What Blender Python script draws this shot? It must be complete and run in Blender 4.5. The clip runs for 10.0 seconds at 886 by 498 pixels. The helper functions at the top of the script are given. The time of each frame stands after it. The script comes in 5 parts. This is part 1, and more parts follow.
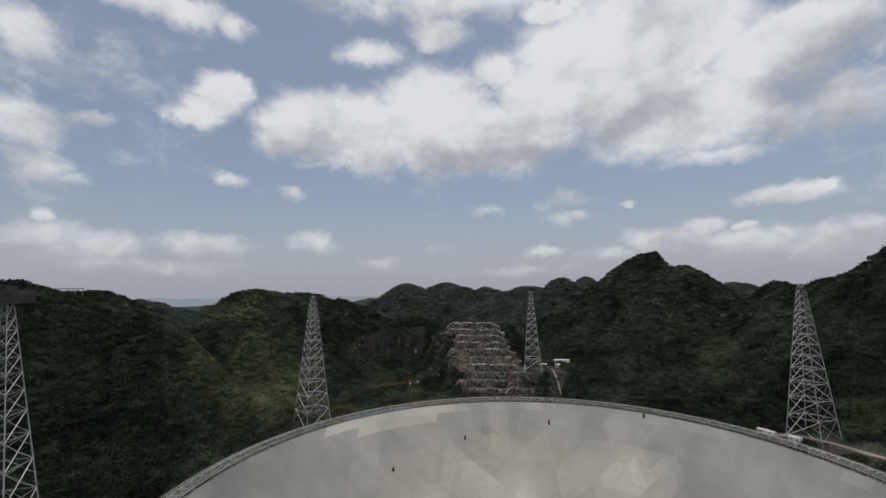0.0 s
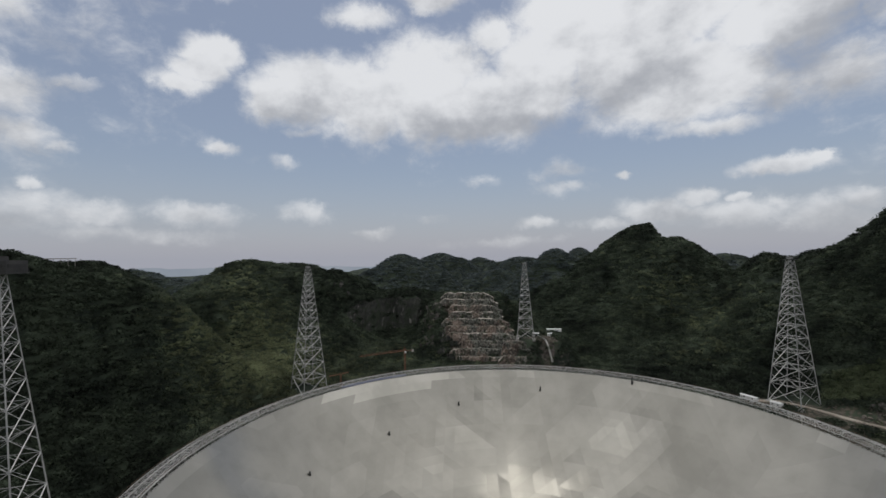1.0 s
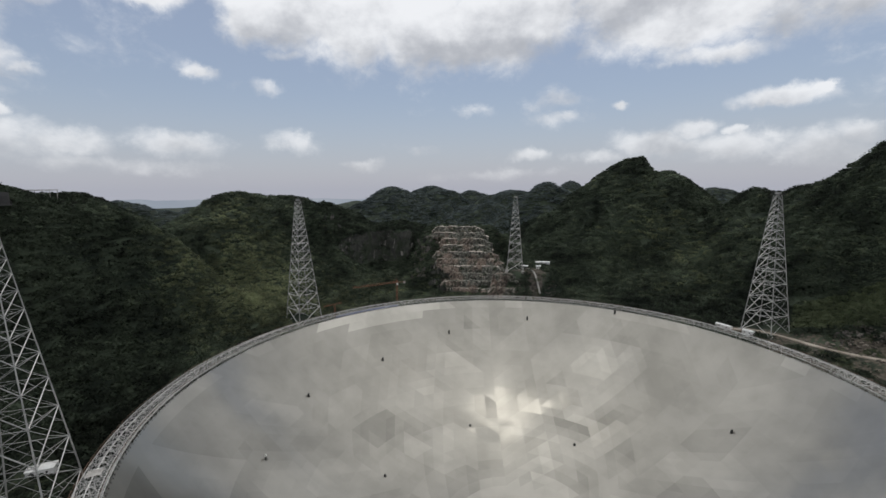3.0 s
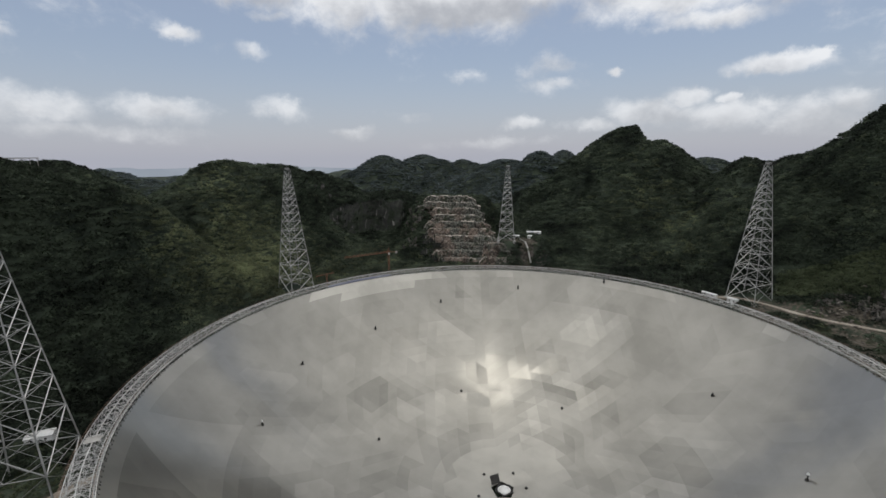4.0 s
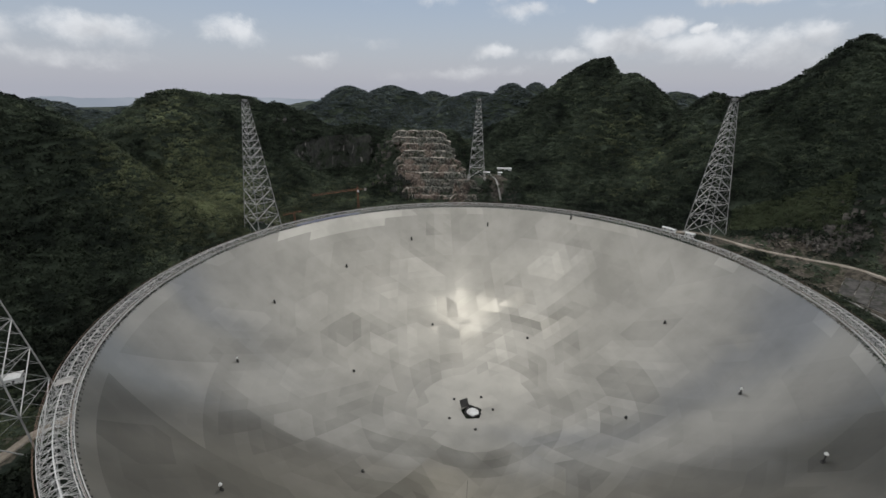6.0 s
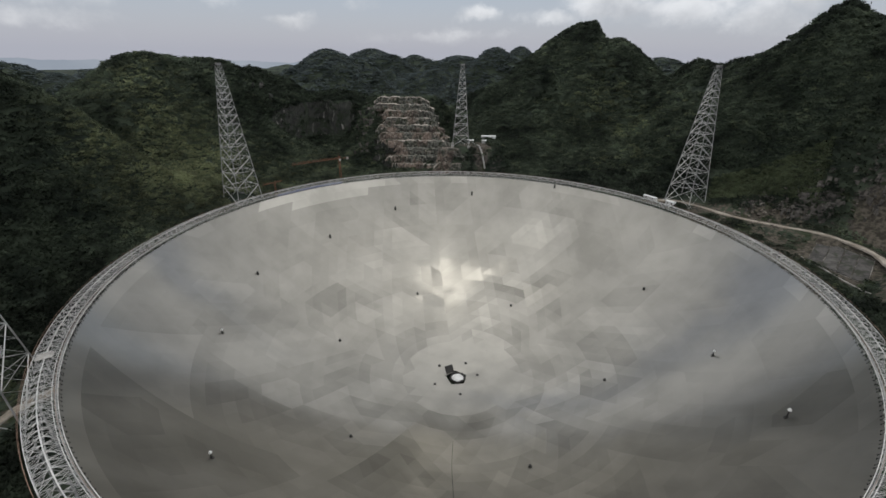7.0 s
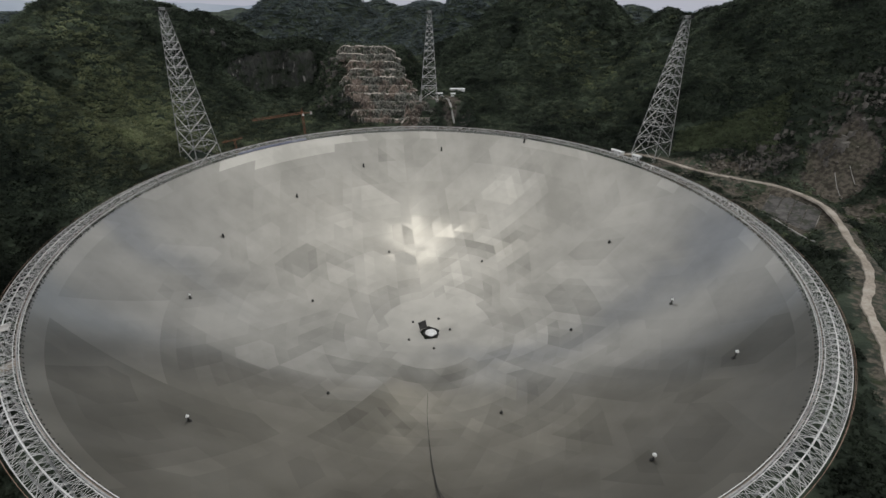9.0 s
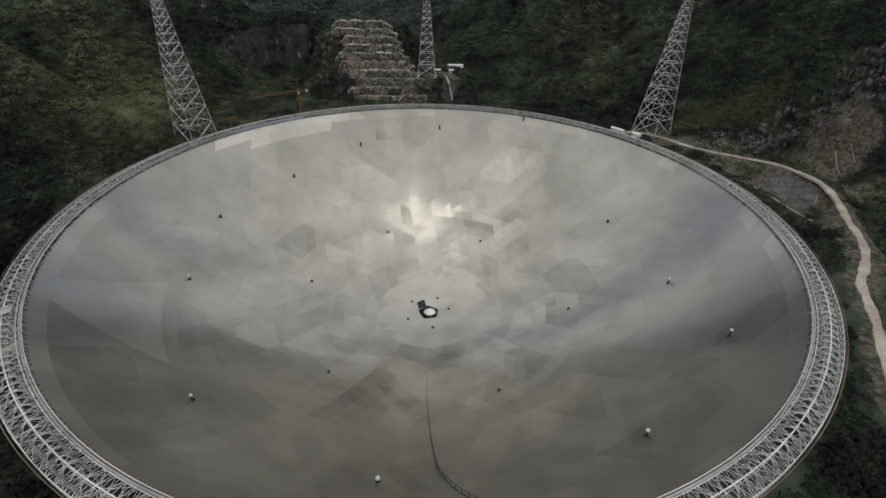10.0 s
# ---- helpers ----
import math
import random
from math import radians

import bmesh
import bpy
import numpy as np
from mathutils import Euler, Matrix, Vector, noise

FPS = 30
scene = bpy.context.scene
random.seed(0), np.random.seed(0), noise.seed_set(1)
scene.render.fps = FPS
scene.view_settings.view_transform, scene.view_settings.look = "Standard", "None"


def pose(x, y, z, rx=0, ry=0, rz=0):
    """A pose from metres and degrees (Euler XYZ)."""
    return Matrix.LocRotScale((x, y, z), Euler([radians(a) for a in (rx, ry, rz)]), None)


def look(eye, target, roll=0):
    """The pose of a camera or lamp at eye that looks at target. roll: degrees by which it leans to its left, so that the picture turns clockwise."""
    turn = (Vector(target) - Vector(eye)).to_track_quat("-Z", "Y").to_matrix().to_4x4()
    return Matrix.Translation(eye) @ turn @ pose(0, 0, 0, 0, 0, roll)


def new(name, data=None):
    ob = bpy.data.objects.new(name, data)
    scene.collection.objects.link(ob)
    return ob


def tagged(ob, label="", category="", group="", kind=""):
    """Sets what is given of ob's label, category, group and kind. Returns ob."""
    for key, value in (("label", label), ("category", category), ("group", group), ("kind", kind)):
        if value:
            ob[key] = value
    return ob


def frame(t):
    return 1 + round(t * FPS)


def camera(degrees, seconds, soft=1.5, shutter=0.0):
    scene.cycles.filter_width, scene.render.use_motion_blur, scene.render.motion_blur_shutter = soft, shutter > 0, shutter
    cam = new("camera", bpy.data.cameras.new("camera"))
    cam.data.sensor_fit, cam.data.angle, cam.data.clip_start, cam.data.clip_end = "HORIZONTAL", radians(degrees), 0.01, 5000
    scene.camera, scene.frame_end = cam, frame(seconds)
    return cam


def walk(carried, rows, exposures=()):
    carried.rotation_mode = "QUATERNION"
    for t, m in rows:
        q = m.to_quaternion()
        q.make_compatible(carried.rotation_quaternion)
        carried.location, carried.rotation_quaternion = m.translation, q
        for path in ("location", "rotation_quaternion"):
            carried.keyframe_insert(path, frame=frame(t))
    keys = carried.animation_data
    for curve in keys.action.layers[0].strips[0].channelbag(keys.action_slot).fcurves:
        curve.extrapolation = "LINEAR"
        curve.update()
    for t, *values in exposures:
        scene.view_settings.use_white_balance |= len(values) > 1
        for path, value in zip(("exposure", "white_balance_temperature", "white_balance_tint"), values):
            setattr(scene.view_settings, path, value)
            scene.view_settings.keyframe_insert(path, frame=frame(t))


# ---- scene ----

# ---- camera and its walk ----
cam = camera(91.72, 10.0, soft=1.5)
ROWS = [
    (0.0, -19.49, -310.93, 146.26, 8.24, 4.92, 0.96),
    (0.5, -19.56, -311.08, 146.50, 7.91, 3.08, 0.94),
    (1.0, -19.64, -311.24, 146.74, 7.49, 0.97, 0.85),
    (1.5, -19.72, -311.38, 146.96, 7.08, -1.38, 0.76),
    (2.0, -19.79, -311.51, 147.15, 6.81, -4.06, 0.69),
    (2.5, -19.85, -311.62, 147.31, 6.61, -6.09, 0.61),
    (4.0, -19.98, -311.91, 147.79, 5.22, -12.02, 0.37),
    (4.5, -19.99, -311.97, 147.98, 4.44, -14.32, 0.24),
    (5.0, -19.96, -312.01, 148.22, 3.52, -16.71, 0.03),
    (5.5, -19.91, -312.00, 148.50, 2.39, -18.49, -0.12),
    (7.0, -19.65, -311.78, 149.47, -0.75, -24.56, -0.65),
    (7.5, -19.57, -311.63, 149.87, -1.97, -26.21, -0.80),
    (8.0, -19.49, -311.45, 150.34, -3.04, -27.66, -0.97),
    (8.5, -19.41, -311.26, 150.87, -3.93, -28.98, -1.15),
    (9.0, -19.33, -311.08, 151.44, -4.72, -30.39, -1.26),
    (9.5, -19.25, -310.91, 152.04, -5.06, -31.83, -1.25),
    (10.0, -19.18, -310.74, 152.68, -4.97, -33.23, -1.20),
]
walk(cam, [(t, pose(x, y, z, 90 + pitch, roll, yaw)) for t, x, y, z, yaw, pitch, roll in ROWS],
     exposures=[(0.0, -0.3), (1.0, -0.26), (2.3, -0.02), (5.2, -0.06), (8.5, 0.035), (10.0, 0.0)])

# ---- world, sun ----
SUN_AZ, SUN_EL = 21.0, 78.0
SKY = 0.1


def node(tree, kind, **inputs):
    n = tree.nodes.new(kind)
    for key, value in inputs.items():
        n.inputs[key.replace("_", " ")].default_value = value
    return n


def calc(tree, op, a, b=0.0, c=0.0):
    """A Math node; a, b and c are numbers or sockets. Returns the socket."""
    n = tree.nodes.new("ShaderNodeMath")
    n.operation = op
    for i, v in enumerate((a, b, c)):
        if isinstance(v, (int, float)):
            n.inputs[i].default_value = v
        else:
            tree.links.new(v, n.inputs[i])
    return n.outputs[0]


def ramp01(tree, v, lo, hi):
    """v mapped from lo..hi to a smooth 0..1."""
    n = tree.nodes.new("ShaderNodeMapRange")
    n.interpolation_type = "SMOOTHSTEP"
    n.inputs[1].default_value, n.inputs[2].default_value = lo, hi
    tree.links.new(v, n.inputs[0])
    return n.outputs[0]


def mixed(tree, fac, a, b):
    """A colour mix; a and b are colours or sockets."""
    n = tree.nodes.new("ShaderNodeMix")
    n.data_type = "RGBA"
    for v, s in ((fac, n.inputs[0]), (a, n.inputs[6]), (b, n.inputs[7])):
        if isinstance(v, (int, float)):
            s.default_value = v
        elif isinstance(v, tuple):
            s.default_value = (*v, 1.0) if len(v) == 3 else v
        else:
            tree.links.new(v, s)
    return n.outputs[2]


def noise_tex(tree, vec, scale, detail=4.0, rough=0.55, distort=0.0):
    n = node(tree, "ShaderNodeTexNoise", Scale=scale, Detail=detail, Roughness=rough, Distortion=distort)
    tree.links.new(vec, n.inputs["Vector"])
    return n.outputs[0]


# clouds: azimuth, elevation, half width, half height (degrees), weight
HEAP_CLOUDS = [
    (-28.9, 19.2, 3.7, 2.8, 0.9), (-24, 20.6, 5.4, 3.9, 1), (-17.4, 20, 7.1, 5.2, 1.05), (-9.7, 21.1, 7.3, 5.9, 1.1),
    (-2.8, 18.9, 8.4, 4.2, 1), (-0.3, 27.1, 3.8, 1.8, 0.8), (5.6, 22.4, 5.1, 5.3, 1.1), (9.5, 28.3, 6.1, 3.6, 1.1),
    (16.2, 24.7, 7.1, 7.2, 1.2), (22, 27.5, 7.7, 4.1, 1.1), (23.2, 19, 7.4, 4.5, 0.95), (30.9, 23.3, 6.2, 3.9, 0.95),
    (36, 24.2, 4.9, 2.4, 0.85), (35.4, 17.1, 4.5, 2.9, 0.7), (25.1, 14, 5.9, 1.3, 0.7), (31.3, 16.3, 4.6, 2.2, 0.7),
]
HIGH_CLOUDS = [
    (-35.5, 23.1, 3, 1.9, 0.95), (-37, 21.2, 2.6, 1.4, 0.85), (-38.4, 19.7, 2.8, 1.2, 0.85), (-41.6, 29.9, 7.2, 1.5, 0.75),
    (-35.1, 29.9, 2.5, 1.2, 0.7), (-53.7, 24.6, 3.3, 2.4, 0.7), (-52.9, 16.3, 3.3, 3.1, 0.7),
    (-53.1, 12.3, 3.5, 2.1, 0.6), (-8.4, 31, 3.3, 1.5, 0.85), (-17.8, 28.9, 4.7, 1.7, 0.8), (7.2, 32.7, 3.7, 1, 0.75),
    (-48.2, 17.6, 2.3, 0.9, 0.5), (33.9, 25.9, 6.1, 1.4, 0.75), (29.2, 20.5, 3, 2.2, 0.6), (38.2, 22.3, 1.9, 2.8, 0.6),
]
LOW_CLOUDS = [
    (-34.6, 13.2, 2, 1, 0.69), (-25.8, 15.6, 2.8, 0.8, 0.47), (-28.5, 11.7, 3, 1.3, 0.52), (-49.3, 11.3, 1.7, 0.8, 0.47),
    (-51.9, 7.3, 1.1, 0.7, 0.65), (-51.9, 4.8, 4.6, 1.9, 0.6), (-46.8, 5.2, 5.2, 1.8, 0.6),
    (-37.9, 5.4, 5.4, 1.5, 0.66), (-25.3, 5.9, 3.6, 1.6, 0.73), (-16.7, 3, 2.5, 0.9, 0.73), (-1.9, 9.9, 3.2, 1, 0.47),
    (4.9, 4.1, 2.4, 0.8, 0.65), (15.7, 9.6, 1, 0.5, 0.65), (8, 10.7, 4.2, 1.4, 0.43),
]
BANK_CLOUDS = [
    (31.3, 9.2, 4, 1, 0.8), (34, 9.4, 1.3, 0.7, 0.85), (23.6, 6.6, 2.3, 1.2, 0.85), (19.5, 5, 5.3, 1.6, 0.8),
    (27.6, 4.4, 5, 1.7, 0.75), (27.3, 6.2, 1.1, 0.5, 0.8), (34, 3.6, 3.7, 2, 0.7), (36.9, 5, 2.3, 1.3, 0.7),
    (13.8, 3.9, 3.9, 1, 0.6), (8.6, 8.5, 3.5, 1, 0.45), (-43.3, 2.8, 10.1, 1, 0.45), (0.5, 1.8, 10.9, 0.9, 0.4),
    (-10, 5, 4.5, 0.8, 0.4),
]
# unseen deck added beside, behind and above, to shape the dish's reflection
UNSEEN_CLOUDS = [(105, 26, 45, 24, 1.3), (-115, 26, 45, 24, 1.3), (178, 32, 70, 28, 1.3), (68, 44, 24, 20, 1.1), (4, 43, 34, 7, 0.75)]


def build_world():
    world = bpy.data.worlds.new("sky")
    scene.world = world
    world.use_nodes = True
    t = world.node_tree
    t.nodes.clear()
    sky = t.nodes.new("ShaderNodeTexSky")
    sky.sky_type, sky.sun_disc = "NISHITA", False
    sky.sun_elevation, sky.sun_rotation = radians(SUN_EL), radians(SUN_AZ)
    sky.air_density, sky.dust_density, sky.ozone_density, sky.altitude = 1.2, 3.0, 1.5, 1000
    way = t.nodes.new("ShaderNodeTexCoord").outputs["Generated"]
    xyz = t.nodes.new("ShaderNodeSeparateXYZ")
    t.links.new(way, xyz.inputs[0])
    x, y, z = xyz.outputs
    tall = t.nodes.new("ShaderNodeMapping")
    tall.inputs["Scale"].default_value = (1.0, 1.0, 1.4)
    t.links.new(way, tall.inputs["Vector"])
    billow = noise_tex(t, tall.outputs[0], 5.0, 9.0, 0.6, 0.3)
    wisps = noise_tex(t, tall.outputs[0], 17.0, 9.0, 0.64, 0.3)
    shade = noise_tex(t, tall.outputs[0], 6.5, 6.0, 0.55)
    edge = calc(t, "MULTIPLY", calc(t, "SUBTRACT", noise_tex(t, way, 10.0, 7.0, 0.62), 0.5), 0.1)
    azim = calc(t, "ADD", calc(t, "ARCTAN2", x, y), edge)
    elev = calc(t, "ADD", calc(t, "ARCSINE", z), calc(t, "MULTIPLY", edge, 0.6))
    total, lift = 0.0, 0.0
    for a, e, w, h, k in HEAP_CLOUDS + HIGH_CLOUDS + LOW_CLOUDS + BANK_CLOUDS + UNSEEN_CLOUDS:
        u = calc(t, "DIVIDE", calc(t, "SUBTRACT", azim, radians(a)), radians(w))
        v = calc(t, "DIVIDE", calc(t, "SUBTRACT", elev, radians(e)), radians(h))
        d = calc(t, "MULTIPLY_ADD", u, u, calc(t, "MULTIPLY", v, v))
        g = calc(t, "MULTIPLY", calc(t, "POWER", 2.718, calc(t, "MULTIPLY", d, -0.8)), k)
        total = calc(t, "MAXIMUM", g, total)
        lift = calc(t, "MULTIPLY_ADD", g, v, lift)
    body = calc(t, "ADD", calc(t, "MULTIPLY", billow, 0.5), calc(t, "MULTIPLY", wisps, 0.42))
    body = calc(t, "ADD", body, calc(t, "MULTIPLY", total, 0.62))
    over = calc(t, "MULTIPLY", ramp01(t, z, 0.5, 0.64), 0.5)
    cover = ramp01(t, calc(t, "ADD", body, over), 0.56, 0.89)
    haze = calc(t, "SUBTRACT", 1.0, ramp01(t, z, -0.02, 0.22))
    # sunlit tops, grey bases
    top = calc(t, "ADD", calc(t, "MULTIPLY", lift, 0.3), calc(t, "MULTIPLY", calc(t, "SUBTRACT", 0.55, shade), 2.2))
    tone = mixed(t, ramp01(t, top, -0.45, 0.35), (4.6, 4.75, 5.1), (9.4, 9.5, 9.7))
    # the unseen cloud overhead is set brighter, for the dish and woods
    tone = mixed(t, calc(t, "MULTIPLY", ramp01(t, z, 0.55, 0.76), 0.9), tone, mixed(t, ramp01(t, shade, 0.3, 0.72), (13.4, 13.4, 13.4), (6.8, 6.85, 6.95)))
    # the veil of thin cloud round the sun
    near = t.nodes.new("ShaderNodeVectorMath")
    near.operation = "DOT_PRODUCT"
    t.links.new(way, near.inputs[0])
    ca, ce = radians(SUN_AZ), radians(SUN_EL)
    near.inputs[1].default_value = (math.sin(ca) * math.cos(ce), math.cos(ca) * math.cos(ce), math.sin(ce))
    wide = calc(t, "POWER", calc(t, "MAXIMUM", near.outputs["Value"], 0.0), 7.0)
    tone = mixed(t, calc(t, "MULTIPLY", wide, 0.6), tone, (14.6, 14.5, 14.3))
    gap_x = calc(t, "DIVIDE", calc(t, "SUBTRACT", x, math.sin(ca) * math.cos(ce)), 0.019)
    gap_y = calc(t, "DIVIDE", calc(t, "SUBTRACT", y, math.cos(ca) * math.cos(ce)), 0.26)
    gap = calc(t, "EXPONENT", calc(t, "MULTIPLY", calc(t, "ADD", calc(t, "MULTIPLY", gap_x, gap_x), calc(t, "MULTIPLY", gap_y, gap_y)), -1.0))
    gap = calc(t, "MULTIPLY", gap, ramp01(t, z, 0.6, 0.8))
    tone = mixed(t, gap, tone, (38.0, 37.2, 36.0))
    clear = mixed(t, 0.4, sky.outputs[0], (4.4, 4.75, 5.7))
    clear = mixed(t, calc(t, "MULTIPLY", haze, 0.66), clear, (4.7, 4.85, 5.75))
    col = mixed(t, calc(t, "MULTIPLY", cover, calc(t, "MULTIPLY_ADD", haze, -0.4, 0.9)), clear, tone)
    bg = node(t, "ShaderNodeBackground", Strength=SKY)
    t.links.new(col, bg.inputs[0])
    t.links.new(bg.outputs[0], t.nodes.new("ShaderNodeOutputWorld").inputs[0])


build_world()
lamp = bpy.data.lights.new("sun", "SUN")
lamp.energy, lamp.angle, lamp.color = 0.1, radians(13), (1.0, 0.97, 0.92)
sun = new("sun", lamp)
a, e = radians(SUN_AZ), radians(SUN_EL)
sun.matrix_world = look(Vector((math.sin(a) * math.cos(e), math.cos(a) * math.cos(e), math.sin(e))) * 900, (0, 0, 0))

# ---- materials ----


def material(name, dark, light, rough=0.7, metal=0.0, scale=0.2, fine=3.0, bump=0.3, step=0.5, pieces=0.0, spec=0.5):
    """Colour between dark and light by two noises (scale and fine, per metre), with fine relief; pieces: the spread from piece to piece."""
    m = bpy.data.materials.new(name)
    m.use_nodes = True
    t = m.node_tree
    b = t.nodes["Principled BSDF"]
    at = t.nodes.new("ShaderNodeTexCoord").outputs["Object"]
    big, small = noise_tex(t, at, scale, 5.0), noise_tex(t, at, fine, 4.0)
    v = calc(t, "ADD", calc(t, "MULTIPLY", big, 0.6), calc(t, "MULTIPLY", small, 0.4))
    v = ramp01(t, v, 0.35, 0.65)
    if pieces:
        one = calc(t, "ADD", t.nodes.new("ShaderNodeObjectInfo").outputs["Random"],
                   t.nodes.new("ShaderNodeNewGeometry").outputs["Random Per Island"])
        v = calc(t, "ADD", calc(t, "MULTIPLY", v, 1 - pieces), calc(t, "MULTIPLY", calc(t, "FRACT", one), pieces))
    t.links.new(mixed(t, v, dark, light), b.inputs["Base Color"])
    b.inputs["Roughness"].default_value, b.inputs["Metallic"].default_value = rough, metal
    b.inputs["Specular IOR Level"].default_value = spec
    t.links.new(calc(t, "ADD", calc(t, "MULTIPLY", calc(t, "SUBTRACT", small, 0.5), 0.25), rough), b.inputs["Roughness"])
    n = node(t, "ShaderNodeBump", Strength=bump, Distance=step)
    t.links.new(small, n.inputs["Height"])
    t.links.new(n.outputs[0], b.inputs["Normal"])
    return m


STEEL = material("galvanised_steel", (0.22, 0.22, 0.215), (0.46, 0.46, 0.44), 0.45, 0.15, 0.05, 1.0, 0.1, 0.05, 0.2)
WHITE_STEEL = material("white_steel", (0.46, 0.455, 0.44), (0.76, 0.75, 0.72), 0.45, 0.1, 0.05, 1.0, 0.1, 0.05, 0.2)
RUST = material("rusty_rail", (0.14, 0.08, 0.05), (0.3, 0.2, 0.15), 0.8, 0.0, 0.1, 1.5, 0.2, 0.05)
BLACK = material("opening_shade", (0.01, 0.01, 0.01), (0.03, 0.028, 0.026), 0.7, 0.0, 0.1, 1.0, 0.2, 0.05)
DARK_STEEL = material("dark_steel", (0.022, 0.022, 0.022), (0.06, 0.057, 0.054), 0.8, 0.0, 0.1, 1.0, 0.2, 0.05)
ORANGE = material("orange_paint", (0.16, 0.068, 0.038), (0.28, 0.125, 0.065), 0.5, 0.0, 0.2, 2.0, 0.1, 0.05)
WHITE = material("white_sheet", (0.6, 0.6, 0.58), (0.8, 0.8, 0.78), 0.5, 0.0, 0.2, 2.0, 0.1, 0.05)
BLUE = material("blue_sheet", (0.16, 0.19, 0.34), (0.5, 0.52, 0.6), 0.6, 0.0, 0.3, 2.0, 0.3, 0.1, 0.4)
OLD_CONCRETE = material("weathered_concrete", (0.08, 0.074, 0.066), (0.34, 0.32, 0.285), 0.95, 0.0, 0.12, 0.8, 0.5, 0.2)
SLAB = material("dark_stained_slab", (0.022, 0.021, 0.019), (0.125, 0.117, 0.107), 0.9, 0.0, 0.12, 0.5, 0.4, 0.2, 0.3)
CONCRETE = material("concrete", (0.28, 0.27, 0.25), (0.45, 0.43, 0.4), 0.9, 0.0, 0.1, 1.0, 0.3, 0.1)
ROAD = material("pale_gravel_road", (0.22, 0.185, 0.145), (0.41, 0.365, 0.305), 0.95, 0.0, 0.06, 0.7, 0.4, 0.2)
LEAF = material("leaves", (0.014, 0.019, 0.015), (0.152, 0.184, 0.122), 0.8, 0.0, 0.014, 0.035, 0.2, 0.5, 0.14, 0.15)


def see_through(m, share):
    """Lets part of the light through thin leaves."""
    t = m.node_tree
    b, out = t.nodes["Principled BSDF"], t.nodes["Material Output"]
    tr, mx = t.nodes.new("ShaderNodeBsdfTranslucent"), t.nodes.new("ShaderNodeMixShader")
    t.links.new(b.inputs["Base Color"].links[0].from_socket, tr.inputs[0])
    mx.inputs[0].default_value = share
    t.links.new(b.outputs[0], mx.inputs[1])
    t.links.new(tr.outputs[0], mx.inputs[2])
    t.links.new(mx.outputs[0], out.inputs[0])


def mossed(m, colour, scale, lo, hi):
    """Lets moss and weeds of that colour spread over a material in patches."""
    t = m.node_tree
    b = t.nodes["Principled BSDF"]
    at = t.nodes.new("ShaderNodeTexCoord").outputs["Object"]
    c = mixed(t, ramp01(t, noise_tex(t, at, scale, 7.0, 0.68, 0.5), lo, hi), b.inputs["Base Color"].links[0].from_socket, colour)
    t.links.new(c, b.inputs["Base Color"])


mossed(SLAB, (0.03, 0.034, 0.02), 0.07, 0.48, 0.58)
mossed(OLD_CONCRETE, (0.05, 0.048, 0.036), 0.09, 0.46, 0.56)
BUSH = material("bright_bush_leaves", (0.052, 0.068, 0.04), (0.165, 0.195, 0.11), 0.8, 0.0, 0.03, 0.2, 0.3, 0.5, 0.1, 0.15)


def by_lit_tone(m):
    """Scales the leaves' colour by the sun and cloud shade painted on the slopes."""
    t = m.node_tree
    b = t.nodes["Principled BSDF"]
    lit_tone = t.nodes.new("ShaderNodeAttribute")
    lit_tone.attribute_name = "lit_tone"
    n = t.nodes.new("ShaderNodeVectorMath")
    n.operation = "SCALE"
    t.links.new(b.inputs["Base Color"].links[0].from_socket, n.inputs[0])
    t.links.new(lit_tone.outputs["Fac"], n.inputs["Scale"])
    # the painted sunlit stretches turn olive
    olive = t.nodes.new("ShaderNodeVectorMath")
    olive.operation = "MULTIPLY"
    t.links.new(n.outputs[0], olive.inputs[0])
    t.links.new(mixed(t, ramp01(t, lit_tone.outputs["Fac"], 0.85, 1.7), (0.96, 1.0, 1.04), (1.1, 1.0, 0.84)), olive.inputs[1])
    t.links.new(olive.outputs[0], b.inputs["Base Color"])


by_lit_tone(LEAF)
see_through(LEAF, 0.5)
see_through(BUSH, 0.5)
# distance haze is mixed into this leaf colour: paler and bluer
FAR_LEAF = material("hazy_far_leaves", (0.086, 0.108, 0.112), (0.122, 0.148, 0.146), 0.8, 0.0, 0.008, 0.05, 0.3, 2.0, 0.1, 0.2)
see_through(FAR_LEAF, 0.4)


def streaked(name, dark, mid, pale):
    """Upright rock, dark with lichen, with pale streaks where it has broken away."""
    m = material(name, dark, mid, 0.95, 0.0, 0.12, 0.6, 0.8, 1.0)
    t = m.node_tree
    b = t.nodes["Principled BSDF"]
    long = t.nodes.new("ShaderNodeMapping")
    long.inputs["Scale"].default_value = (1.0, 0.6, 0.22)
    t.links.new(t.nodes.new("ShaderNodeTexCoord").outputs["Object"], long.inputs["Vector"])
    v = noise_tex(t, long.outputs[0], 0.13, 6.0, 0.6, 0.8)
    t.links.new(mixed(t, ramp01(t, v, 0.58, 0.68), b.inputs["Base Color"].links[0].from_socket, pale), b.inputs["Base Color"])
    return m


